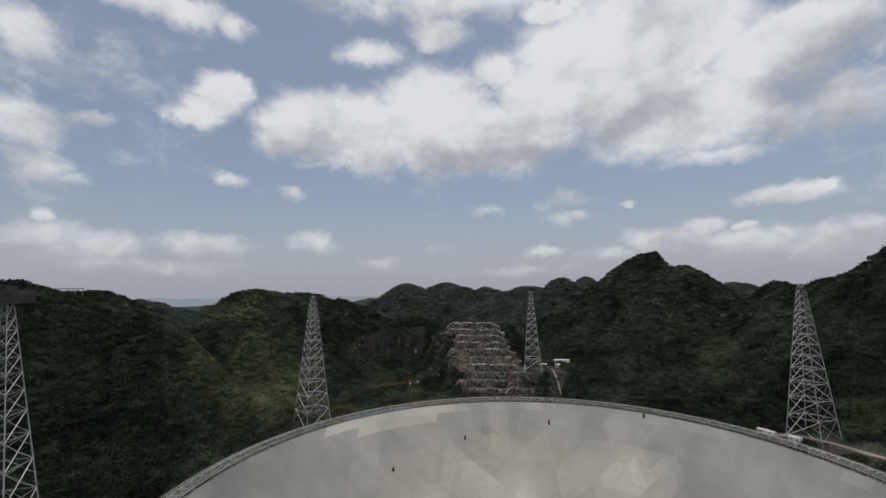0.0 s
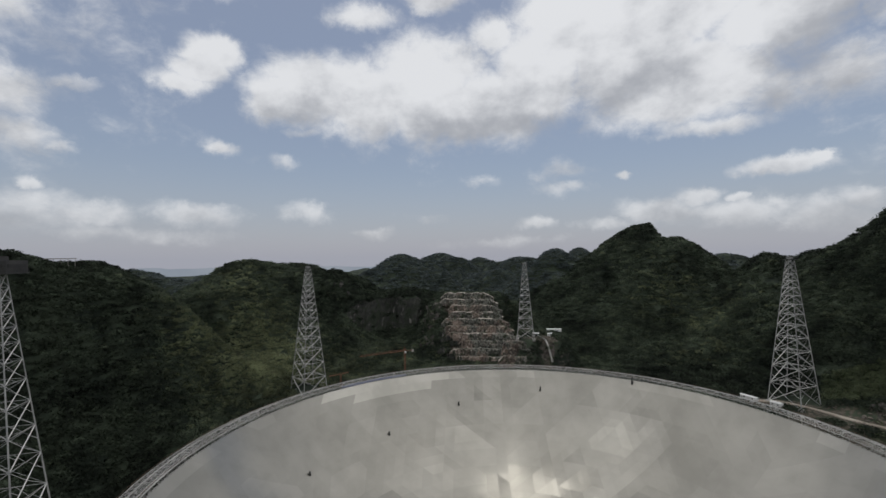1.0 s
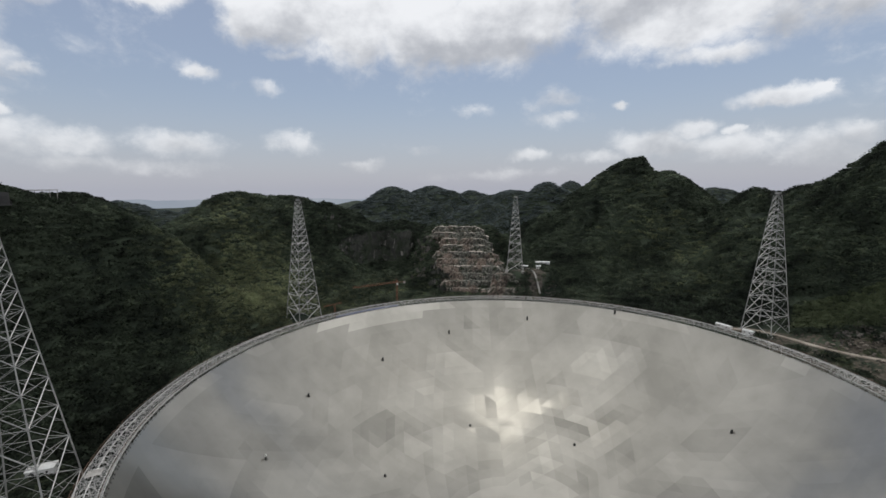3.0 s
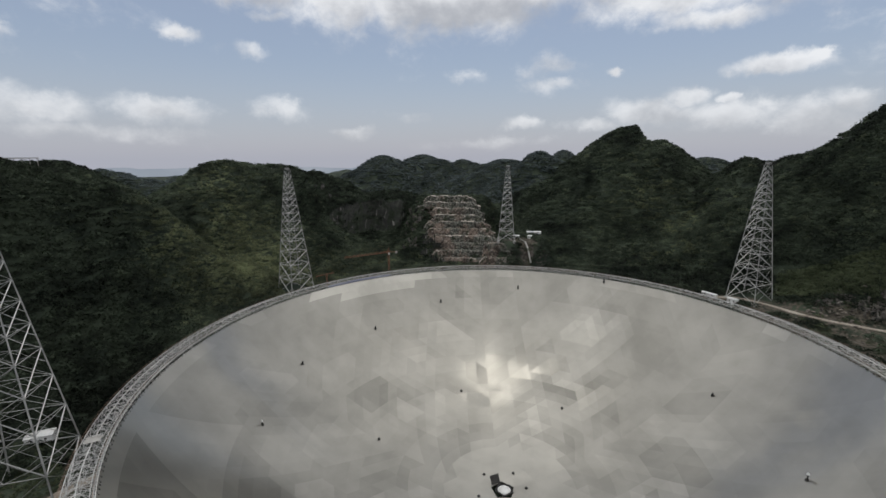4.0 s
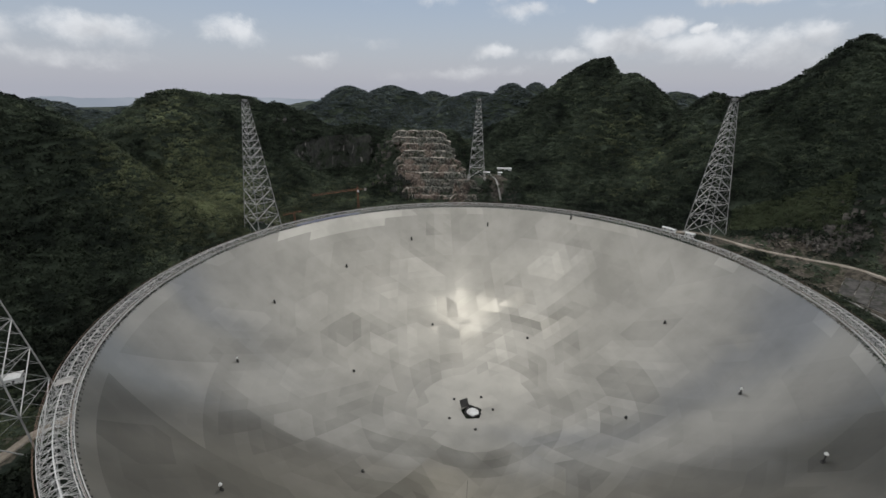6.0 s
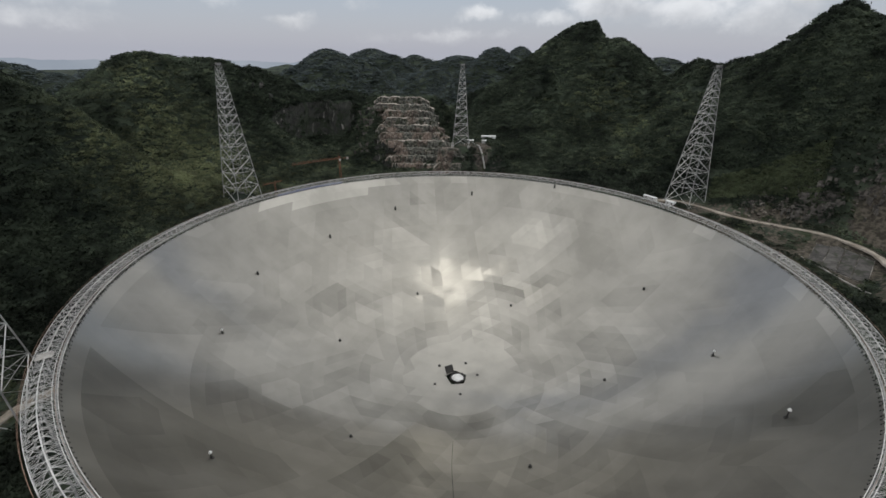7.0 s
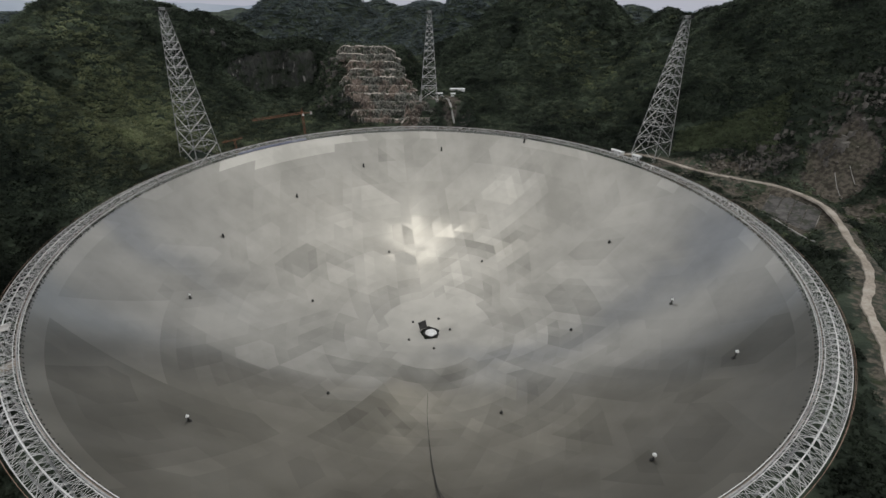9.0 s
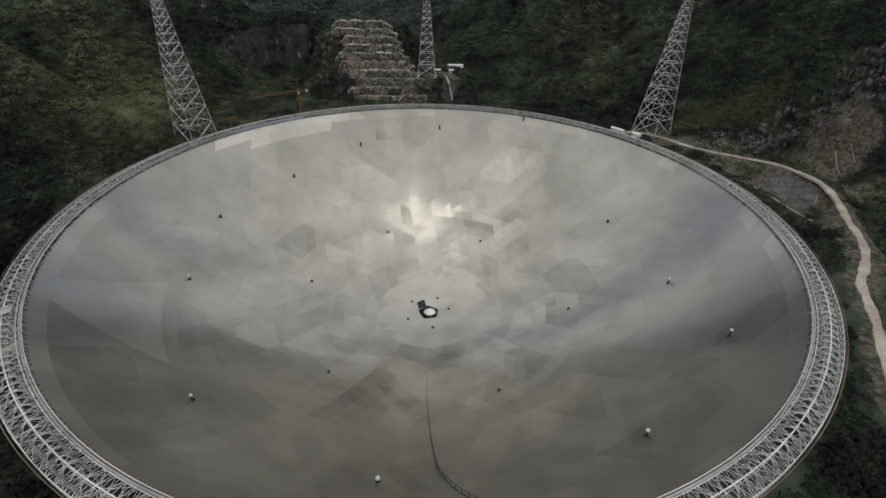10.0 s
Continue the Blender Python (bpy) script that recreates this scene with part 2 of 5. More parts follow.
RUBBLE = material("brown_rubble", (0.034, 0.029, 0.025), (0.22, 0.19, 0.158), 0.95, 0.0, 0.11, 0.6, 0.8, 1.0, 0.3)
ROCK = material("pale_cut_rock", (0.1, 0.086, 0.074), (0.56, 0.5, 0.43), 0.95, 0.0, 0.07, 0.6, 0.8, 1.0, 0.25)
PALE_FACE = streaked("streaked_limestone", (0.018, 0.02, 0.017), (0.058, 0.058, 0.05), (0.25, 0.232, 0.215))
mossed(PALE_FACE, (0.022, 0.03, 0.017), 0.06, 0.47, 0.56)
GREY_ROCK = material("grey_limestone", (0.035, 0.032, 0.029), (0.2, 0.183, 0.16), 0.95, 0.0, 0.06, 0.3, 0.8, 1.0, 0.25)


def terrace_material():
    """Brown rock with grey and mossy stretches and pale scars."""
    m = material("mixed_rock_face", (0.034, 0.027, 0.022), (0.31, 0.245, 0.2), 0.95, 0.0, 0.08, 0.4, 0.9, 1.5, 0.1)
    t = m.node_tree
    b = t.nodes["Principled BSDF"]
    brown = b.inputs["Base Color"].links[0].from_socket
    at = t.nodes.new("ShaderNodeTexCoord").outputs["Object"]
    grey = mixed(t, ramp01(t, noise_tex(t, at, 0.3, 5.0), 0.35, 0.65), (0.03, 0.032, 0.026), (0.19, 0.188, 0.16))
    c = mixed(t, ramp01(t, noise_tex(t, at, 0.03, 4.0), 0.44, 0.56), brown, grey)
    c = mixed(t, ramp01(t, noise_tex(t, at, 0.09, 6.0, 0.65), 0.54, 0.62), c, (0.045, 0.052, 0.032))
    scar = ramp01(t, noise_tex(t, at, 0.2, 6.0, 0.7), 0.55, 0.64)
    c = mixed(t, calc(t, "MULTIPLY", scar, 0.8), c, (0.38, 0.34, 0.29))
    t.links.new(c, b.inputs["Base Color"])
    return m


TERRACE = terrace_material()


def panel_material():
    """Dull perforated sheet: batches differ a little in tone, single panels less, with faint stains."""
    m = material("perforated_aluminium", (0.285, 0.275, 0.245), (0.375, 0.362, 0.325), 0.46, 0.95, 0.012, 0.05, 0.0, 0.01, 0.16)
    t = m.node_tree
    b = t.nodes["Principled BSDF"]
    tone = b.inputs["Base Color"].links[0].from_socket
    # carries group tones and the reflections painted on the west and east sides
    tone_and_shine = t.nodes.new("ShaderNodeAttribute")
    tone_and_shine.attribute_name = "tone_and_shine"
    n = t.nodes.new("ShaderNodeMix")
    n.data_type, n.blend_type = "RGBA", "MULTIPLY"
    n.inputs[0].default_value = 1.0
    t.links.new(tone, n.inputs[6])
    grey = t.nodes.new("ShaderNodeCombineColor")
    for i in range(3):
        t.links.new(tone_and_shine.outputs["Fac"], grey.inputs[i])
    t.links.new(grey.outputs[0], n.inputs[7])
    t.links.new(n.outputs[2], b.inputs["Base Color"])
    # the rolled skin between the holes mirrors a little sharper than the punched sheet as a whole
    skin, mx = t.nodes.new("ShaderNodeBsdfAnisotropic"), t.nodes.new("ShaderNodeMixShader")
    skin.inputs["Roughness"].default_value = 0.14
    t.links.new(n.outputs[2], skin.inputs["Color"])
    mx.inputs[0].default_value = 0.42
    t.links.new(b.outputs[0], mx.inputs[1])
    t.links.new(skin.outputs[0], mx.inputs[2])
    t.links.new(mx.outputs[0], t.nodes["Material Output"].inputs[0])
    return m


PANEL = panel_material()


def ground_material():
    m = bpy.data.materials.new("forest_floor")
    m.use_nodes = True
    t = m.node_tree
    b = t.nodes["Principled BSDF"]
    b.inputs["Roughness"].default_value = 0.95
    b.inputs["Specular IOR Level"].default_value = 0.2
    at = t.nodes.new("ShaderNodeTexCoord").outputs["Object"]
    n1, n2 = noise_tex(t, at, 0.03, 6.0), noise_tex(t, at, 0.3, 5.0)
    green = mixed(t, ramp01(t, n1, 0.35, 0.65), (0.018, 0.025, 0.018), (0.055, 0.07, 0.047))
    n3, n4 = noise_tex(t, at, 0.055, 5.0, 0.6, 0.6), noise_tex(t, at, 0.16, 7.0, 0.65, 0.8)
    earth = mixed(t, ramp01(t, n2, 0.35, 0.65), (0.041, 0.036, 0.028), (0.114, 0.1, 0.079))
    stone = mixed(t, ramp01(t, n4, 0.35, 0.65), (0.03, 0.027, 0.024), (0.125, 0.11, 0.096))
    up = t.nodes.new("ShaderNodeSeparateXYZ")
    t.links.new(t.nodes.new("ShaderNodeNewGeometry").outputs["Normal"], up.inputs[0])
    cut = calc(t, "ADD", calc(t, "SUBTRACT", 0.72, up.outputs[2]), calc(t, "MULTIPLY", calc(t, "SUBTRACT", n2, 0.5), 0.6))
    bare = t.nodes.new("ShaderNodeAttribute")
    bare.attribute_name = "bare"
    wild = calc(t, "SUBTRACT", 1.0, ramp01(t, bare.outputs["Fac"], 0.86, 0.97))
    soil = mixed(t, calc(t, "MULTIPLY", ramp01(t, cut, 0.0, 0.15), wild), earth, stone)
    soil = mixed(t, calc(t, "MULTIPLY", ramp01(t, n3, 0.52, 0.62), calc(t, "ADD", calc(t, "MULTIPLY", wild, 0.7), 0.3)), soil, (0.028, 0.036, 0.017))
    v = calc(t, "ADD", bare.outputs["Fac"], calc(t, "MULTIPLY", calc(t, "SUBTRACT", n2, 0.5), 1.2))
    t.links.new(mixed(t, ramp01(t, v, 0.35, 0.65), green, soil), b.inputs["Base Color"])
    n = node(t, "ShaderNodeBump", Strength=0.7, Distance=1.5)
    t.links.new(n2, n.inputs["Height"])
    t.links.new(n.outputs[0], b.inputs["Normal"])
    return m


GROUND = ground_material()

# ---- small builders ----


def blank():
    return [], []


def bar(g, p, q, w, w2=None, sides=4):
    """A bar of width w from p to q, w2 wide at q."""
    vs, fs = g
    p, q = Vector(p), Vector(q)
    d = (q - p).normalized()
    u = d.cross(Vector((0, 0, 1)) if abs(d.z) < 0.95 else Vector((1, 0, 0))).normalized()
    v = d.cross(u)
    n = len(vs)
    for end, r in ((p, w / 2), (q, (w2 or w) / 2)):
        for i in range(sides):
            a = 2 * math.pi * (i + 0.5) / sides
            vs.append(end + (u * math.cos(a) + v * math.sin(a)) * r * 1.2)
    for i in range(sides):
        j = (i + 1) % sides
        fs.append((n + i, n + j, n + sides + j, n + sides + i))
    fs.append(tuple(n + i for i in reversed(range(sides))))
    fs.append(tuple(n + sides + i for i in range(sides)))


def box(g, m, sx, sy, sz, z0=0.0, taper=1.0):
    """A box sx by sy by sz that stands at z0 of the pose m."""
    vs, fs = g
    n = len(vs)
    for z, k in ((z0, 1.0), (z0 + sz, taper)):
        for x, y in ((-1, -1), (1, -1), (1, 1), (-1, 1)):
            vs.append(m @ Vector((x * sx / 2 * k, y * sy / 2 * k, z)))
    for f in ((3, 2, 1, 0), (4, 5, 6, 7), (0, 1, 5, 4), (1, 2, 6, 5), (2, 3, 7, 6), (3, 0, 4, 7)):
        fs.append(tuple(n + i for i in f))


def mesh_of(name, g, mat, smooth=False):
    me = bpy.data.meshes.new(name)
    me.from_pydata([tuple(v) for v in g[0]], [], g[1])
    me.materials.append(mat)
    if smooth:
        me.polygons.foreach_set("use_smooth", [True] * len(me.polygons))
    me.update()
    return me


def part(name, g, mat, parent, label="", smooth=False):
    ob = new(name, g if isinstance(g, bpy.types.Mesh) else mesh_of(name, g, mat, smooth))
    ob.parent = parent
    if label:
        ob["label"] = label
    return ob


def thing(name, at, label, category, group="", kind=""):
    ob = new(name)
    ob.matrix_basis = at
    ob.empty_display_size = 2.0
    return tagged(ob, label, category, group, kind)


def tri_mesh(name, verts, tris, mat, normals=None):
    """A mesh from arrays of places and triangles."""
    me = bpy.data.meshes.new(name)
    me.vertices.add(len(verts))
    me.vertices.foreach_set("co", np.ascontiguousarray(verts, np.float32).ravel())
    me.loops.add(len(tris) * 3)
    me.loops.foreach_set("vertex_index", np.ascontiguousarray(tris, np.int32).ravel())
    me.polygons.add(len(tris))
    me.polygons.foreach_set("loop_start", np.arange(0, len(tris) * 3, 3, dtype=np.int32))
    me.materials.append(mat)
    me.update(calc_edges=True)
    if normals is None:
        me.shade_flat()
    else:
        me.shade_smooth()
        me.normals_split_custom_set_from_vertices(normals)
    return me


# ---- the ground ----
DISH_R, DISH_DEEP = 250.0, 124.0
BALL = (DISH_R ** 2 + DISH_DEEP ** 2) / (2 * DISH_DEEP)
BALL_Z = BALL - DISH_DEEP

TABLE = np.random.RandomState(7).rand(256, 256)


def value_noise(x, y):
    xi, yi = np.floor(x).astype(int), np.floor(y).astype(int)
    fx, fy = x - xi, y - yi
    fx, fy = fx * fx * (3 - 2 * fx), fy * fy * (3 - 2 * fy)
    at = lambda i, j: TABLE[(xi + i) % 256, (yi + j) % 256]
    return (at(0, 0) * (1 - fx) + at(1, 0) * fx) * (1 - fy) + (at(0, 1) * (1 - fx) + at(1, 1) * fx) * fy - 0.5


def rough_land(x, y, size, octaves):
    return sum(value_noise(x * 2 ** k / size + 17 * k, y * 2 ** k / size + 31 * k) / 2 ** k for k in range(octaves))


def ease(lo, hi, v):
    u = np.clip((v - lo) / (hi - lo), 0, 1)
    return u * u * (3 - 2 * u)


# hills: x, y, height, half width across the valley's view, half depth, bearing of the depth
NEAR_HILLS = [
    (-439, 31, 137, 74, 105, -49), (-416, 71, 161, 95, 105, -46), (-438, -1, 170, 85, 100, -54),
    (-451, -56, 152, 78, 100, -59), (-431, 352, 145, 163, 120, -32), (-366, 411, 129, 114, 120, -26),
    (-269, 449, 89, 57, 90, -18), (-185, 452, 90, 60, 70, -10), (0, 455, 62, 60, 60, 5),
    (225, 616, 175, 124, 150, 15), (257, 607, 188, 67, 150, 17), (317, 565, 175, 110, 150, 21),
    (391, 420, 141, 70, 120, 30), (408, 340, 139, 91, 125, 33), (431, 299, 147, 70, 125, 36),
    (457, 253, 207, 77, 125, 40), (482, 175, 203, 91, 120, 46), (274, 587, 177, 29, 120, 19),
]
FAR_HILLS = [
    (-1035, 794, 117, 141, 200, -42), (-1039, 1050, 107, 79, 200, -37), (-281, 809, 158, 130, 150, -13),
    (-250, 1373, 159, 181, 200, -8), (-114, 1686, 144, 107, 200, -3), (48, 1187, 141, 172, 200, 3),
    (125, 829, 162, 106, 140, 7), (260, 1264, 167, 97, 200, 10), (847, 1490, 145, 129, 250, 26),
    (-899, 2557, 65, 339, 300, -17),
]
SHELF = [(-180, -30), (-116, -38), (-85, -26), (-56, -10), (-20, -5), (20, -3), (62, 0), (105, -5), (150, -16), (180, -30)]


def land(x, y):
    """The height of the ground."""
    r = np.hypot(x, y)
    az = np.degrees(np.arctan2(x, y))
    shelf = np.interp(az, [s[0] for s in SHELF], [s[1] for s in SHELF])
    total = 0.0
    for cx, cy, top, wide, deep, turn in NEAR_HILLS + FAR_HILLS:
        s, c = math.sin(radians(turn)), math.cos(radians(turn))
        d, w = (x - cx) * s + (y - cy) * c, (x - cx) * c - (y - cy) * s
        h = top * np.exp(-0.7 * np.abs(d / deep) ** 2.2 - 0.7 * np.abs(w / wide) ** 1.6)
        total = total + h ** 6
    cut = 1 - ease(0.6, 1.3, np.hypot((x - 332) / 70, (y + 8) / 100))
    hills = total ** (1 / 6) * ease(272, 390, r) * (1 - 0.9 * cut)
    z = shelf * (1 - ease(380, 700, r)) + hills - 5 * cut
    lumps = rough_land(x, y, 90, 5)
    gullies = np.abs(rough_land(x + 300, y, 130, 3)) * 2.2 - 0.55
    z = z + (lumps * 22 + gullies * 22) * np.clip(hills / 90, 0.06, 1.0) * (1 - 0.75 * ease(110, 150, hills)) * ease(275, 340, r)
    # the limestone cliff between the wooded hill and the quarry
    on = ease(-400, -330, x) * (1 - ease(-150, -110, x)) * ease(330, 370, y) * (1 - ease(470, 520, y))
    step = 0.45 * z + 50 * ease(46, 60, z + lumps * 10)
    z = np.where((z > 0) & (z < 92), z * (1 - on) + step * on, z)
    # the saddle with the platform of the far tower, and the quarried slope beside it
    on = 1 - ease(0.72, 1.25, np.maximum(np.abs(x - 38) / 36, np.abs(y - 323) / 47) + rough_land(x, y, 30, 3) * 0.15)
    z = z * (1 - on) + 31.5 * on
    on = ease(-175, -122, x) * (1 - ease(-24, 8, x)) * ease(296, 306, y) * (1 - ease(430, 460, y))
    z = z * (1 - on) + np.minimum((y - 303) * 0.72 - 6, 82) * on
    under = BALL_Z - np.sqrt(np.maximum(BALL ** 2 - r ** 2, 1.0)) - 7
    return np.where(r < 262, np.minimum(under, z), z)


ROAD_LINE = [(226, 149, 1), (247, 147, 1), (264, 131, 1), (283, 97, 1), (310, 72, 1), (336, 52, 1), (347, 28, 0.5), (347, 5, 0), (333, -24, 0),
             (312, -56, 0), (302, -74, 0), (291, -92, -1), (274, -110, -2), (257, -125, -3), (247, -140, -4), (236, -157, -5), (219, -181, -8), (200, -208, -11)]
LEFT_LINE = [(-225, -98, -37), (-245, -108, -37), (-256, -124, -37), (-260, -146, -37), (-268, -190, -37), (-290, -240, -34)]


def spline(line, n):
    """n places along a smooth line through the given ones."""
    p = np.array(line, float)
    p = np.vstack([2 * p[0] - p[1], p, 2 * p[-1] - p[-2]])
    out = []
    for u in np.linspace(0, len(line) - 1.0001, n):
        i, f = int(u), u - int(u)
        a, b, c, d = p[i:i + 4]
        out.append(0.5 * (2 * b + (c - a) * f + (2 * a - 5 * b + 4 * c - d) * f ** 2 + (3 * b - a - 3 * c + d) * f ** 3))
    return np.array(out)


ROADS = [spline(ROAD_LINE, 130), spline(LEFT_LINE, 50)]


def near_road(x, y):
    """How far the places lie from the nearest road, and that road's height."""
    p = np.vstack(ROADS)
    best, high = np.full(x.shape, 1e9), np.zeros(x.shape)
    for q in p:
        d = np.hypot(x - q[0], y - q[1])
        high = np.where(d < best, q[2], high)
        best = np.minimum(best, d)
    return best, high


def bare_land(x, y):
    """1 where the ground is cut, cleared or built on, 0 where the woods stand."""
    r, az = np.hypot(x, y), np.degrees(np.arctan2(x, y))
    wob = rough_land(x, y, 35, 3) * 30
    right = ease(60, 66, az) * (1 - ease(100, 106, az)) * (1 - ease(305 + 45 * ease(66, 76, az) * (1 - ease(105, 120, az)), 335 + 45 * ease(66, 76, az) * (1 - ease(105, 120, az)), r + wob * 1.6)) * np.clip(0.62 + wob / 40, 0.3, 0.85)
    pit = (1 - ease(0.6, 1.2, np.hypot((x - 408) / 44, (y - 50) / 40) + wob / 60)) * 0.42
    spill = (1 - ease(0.6, 1.15, np.hypot((x - 384) / 30, (y + 6) / 34) + wob / 50)) * 0.85
    fan = 1 - ease(0.85, 1.1, np.hypot(((x - 384) * 0.93 + (y - 36) * 0.37) / 21, ((y - 36) * 0.93 - (x - 384) * 0.37) / 29) + wob / 40)
    north = ease(-30, -24, az) * (1 - ease(14, 20, az)) * (1 - ease(300, 312, r + wob * 0.3))
    paving = (x > 296) & (x < 349) & (y > -30) & (y < 54) & (np.abs((x - 322) * 0.29 - (y - 11) * 0.955) < 30)
    saddle = 1 - ease(0.7, 1.1, np.hypot((x - 42) / 14, (y - 292) / 30) + wob / 60)
    slant = (y - 302) / 113
    quarry = ease(-94, -88, x + 26 * slant + wob * 0.3) * (1 - ease(-4, 2, x + 34 * slant + wob * 0.3)) * ease(290, 300, y) * (1 - ease(412, 422, y)) * 0.78
    left = (1 - ease(0.7, 1.2, np.hypot((x + 278) / 36, (y + 112) / 40) + wob / 120)) * 0.35
    verge = (1 - ease(6, 15, near_road(x, y)[0] + wob * 0.2)) * 0.6 * (r < 480)
    steep = np.hypot(land(x + 2, y) - land(x - 2, y), land(x, y + 2) - land(x, y - 2)) / 4
    cliff = ease(1.7, 2.6, steep + wob / 30) * (r > 280) * (r < 560) * (y > 320) * (x < -100) * 0.38
    return np.clip(np.maximum.reduce([right, fan, paving * 1.0, pit, spill, north * 0.4, saddle * 0.9, quarry, left, cliff, verge]), 0, 1)


def settled(x, y):
    z = land(x, y)
    d, h = near_road(x, y)
    k = (1 - ease(5, 20, d)) * (np.hypot(x, y) > 266)
    z = z * (1 - k) + (h - 0.5) * k
    # the even bank that carries the paving
    u = ((x - 299) * 0.955 + (y - 16) * 0.29) / 46.0
    w = ((y - 16) * -0.955 + (x - 299) * 0.29) / 45.0
    k = ease(-0.15, 0.0, u) * (1 - ease(0.95, 1.1, u)) * ease(-0.25, -0.05, w) * (1 - ease(0.95, 1.15, w))
    return z * (1 - k) + (-9.6 + 6.6 * u - 0.4) * k


def build_ground():
    rings = np.concatenate([np.linspace(3, 246, 28), np.arange(252, 480, 3.2), np.arange(480, 760, 6),
                            np.arange(760, 1400, 14), np.geomspace(1400, 4500, 40)])
    n = 720
    a = np.linspace(0, 2 * math.pi, n, endpoint=False)
    x, y = rings[:, None] * np.sin(a), rings[:, None] * np.cos(a)
    near = rings < 520
    z = np.empty_like(x)
    z[near], z[~near] = settled(x[near], y[near]), land(x[~near], y[~near])
    verts = np.stack([x, y, z], -1).reshape(-1, 3)
    verts = np.vstack([verts, [[0, 0, -DISH_DEEP - 7]]])
    i, j = np.meshgrid(np.arange(len(rings) - 1), np.arange(n), indexing="ij")
    p, q = (i * n + j).ravel(), (i * n + (j + 1) % n).ravel()
    tris = np.vstack([np.stack([p, p + n, q], 1), np.stack([q, p + n, q + n], 1)])
    k = np.arange(n)
    tris = np.vstack([tris, np.stack([np.full(n, len(verts) - 1), k, (k + 1) % n], 1)])
    me = tri_mesh("ground", verts, tris, GROUND)
    me.shade_smooth()
    bare = np.append(bare_land(x, y).ravel(), 1.0)
    me.attributes.new("bare", "FLOAT", "POINT").data.foreach_set("value", bare.astype(np.float32))
    tagged(new("ground", me), "wooded karst valley floor and dark green hillsides", "ground", kind="structure")


build_ground()


def build_road(name, line, wide, label):
    vs, fs = [], []
    for k, p in enumerate(line):
        d = line[min(k + 1, len(line) - 1)] - line[max(k - 1, 0)]
        s = np.array([d[1], -d[0], 0]) / math.hypot(d[0], d[1])
        w = wide / 2 * (1 + 0.15 * math.sin(k * 0.7) + 0.1 * math.sin(k * 1.9))
        for e, up in ((-1.15, -1.2), (-1, 0.15), (0, 0.25), (1, 0.15), (1.15, -1.2)):
            vs.append(p + s * w * e + np.array([0, 0, up]))
    for k in range(len(line) - 1):
        for i in range(4):
            a = k * 5 + i
            fs.append((a, a + 1, a + 6, a + 5))
    tagged(new(name, mesh_of(name, (vs, fs), ROAD)), label, "road", kind="structure")


def build_backdrop():
    """The hazy ridges on the horizon, far beyond the valley."""
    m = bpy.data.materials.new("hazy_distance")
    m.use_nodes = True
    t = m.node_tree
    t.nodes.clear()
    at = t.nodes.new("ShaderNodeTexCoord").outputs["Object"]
    # the air's haze is painted as an even glow of the ridges
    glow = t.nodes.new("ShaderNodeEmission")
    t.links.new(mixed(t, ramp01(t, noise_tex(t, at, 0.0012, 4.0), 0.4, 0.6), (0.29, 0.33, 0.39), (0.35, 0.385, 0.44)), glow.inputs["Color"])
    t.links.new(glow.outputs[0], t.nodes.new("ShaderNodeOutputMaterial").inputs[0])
    az = np.radians(np.linspace(-62, 52, 400))
    x, y = 4300 * np.sin(az), 4300 * np.cos(az)
    top = 80 + 66 * rough_land(x + 900, y, 600, 6) + 14 * np.sin(az * 9) - 26 * (1 - ease(-0.66, -0.5, az))
    vs = [(a, b, -160.0) for a, b in zip(x, y)] + list(zip(x, y, top)) + [(a * 1.015, b * 1.015, -160.0) for a, b in zip(x, y)]
    n = len(az)
    fs = [(i, i + 1, n + i + 1, n + i) for i in range(n - 1)] + [(n + i, n + i + 1, 2 * n + i + 1, 2 * n + i) for i in range(n - 1)]
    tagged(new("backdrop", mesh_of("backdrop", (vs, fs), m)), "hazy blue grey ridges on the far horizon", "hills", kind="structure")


build_backdrop()

build_road("road_1", ROADS[0], 5.0, "pale dirt service road round the dish")
build_road("road_2", ROADS[1], 6.0, "pale dirt road under the ring truss")

# ---- the ring truss round the dish ----
BAYS = 150
SECTION = dict(inner_low=(250.4, -1.6), inner_top=(251.7, 3.2), middle=(256.7, 4.2), outer_top=(262.4, 3.0), outer_low=(262.4, -2.2), middle_low=(256.7, -2.0))


def on_ring(key, a):
    r, z = SECTION[key]
    return Vector((r * math.sin(a), r * math.cos(a), z))


def ring_tube(r, z, w, h, n=300):
    vs, fs = [], []
    for i in range(n):
        a = 2 * math.pi * i / n
        for dr, dz in ((-w / 2, -h / 2), (w / 2, -h / 2), (w / 2, h / 2), (-w / 2, h / 2)):
            vs.append(((r + dr) * math.sin(a), (r + dr) * math.cos(a), z + dz))
    for i in range(n):
        for k in range(4):
            fs.append((i * 4 + k, i * 4 + (k + 1) % 4, (i + 1) % n * 4 + (k + 1) % 4, (i + 1) % n * 4 + k))
    return vs, fs


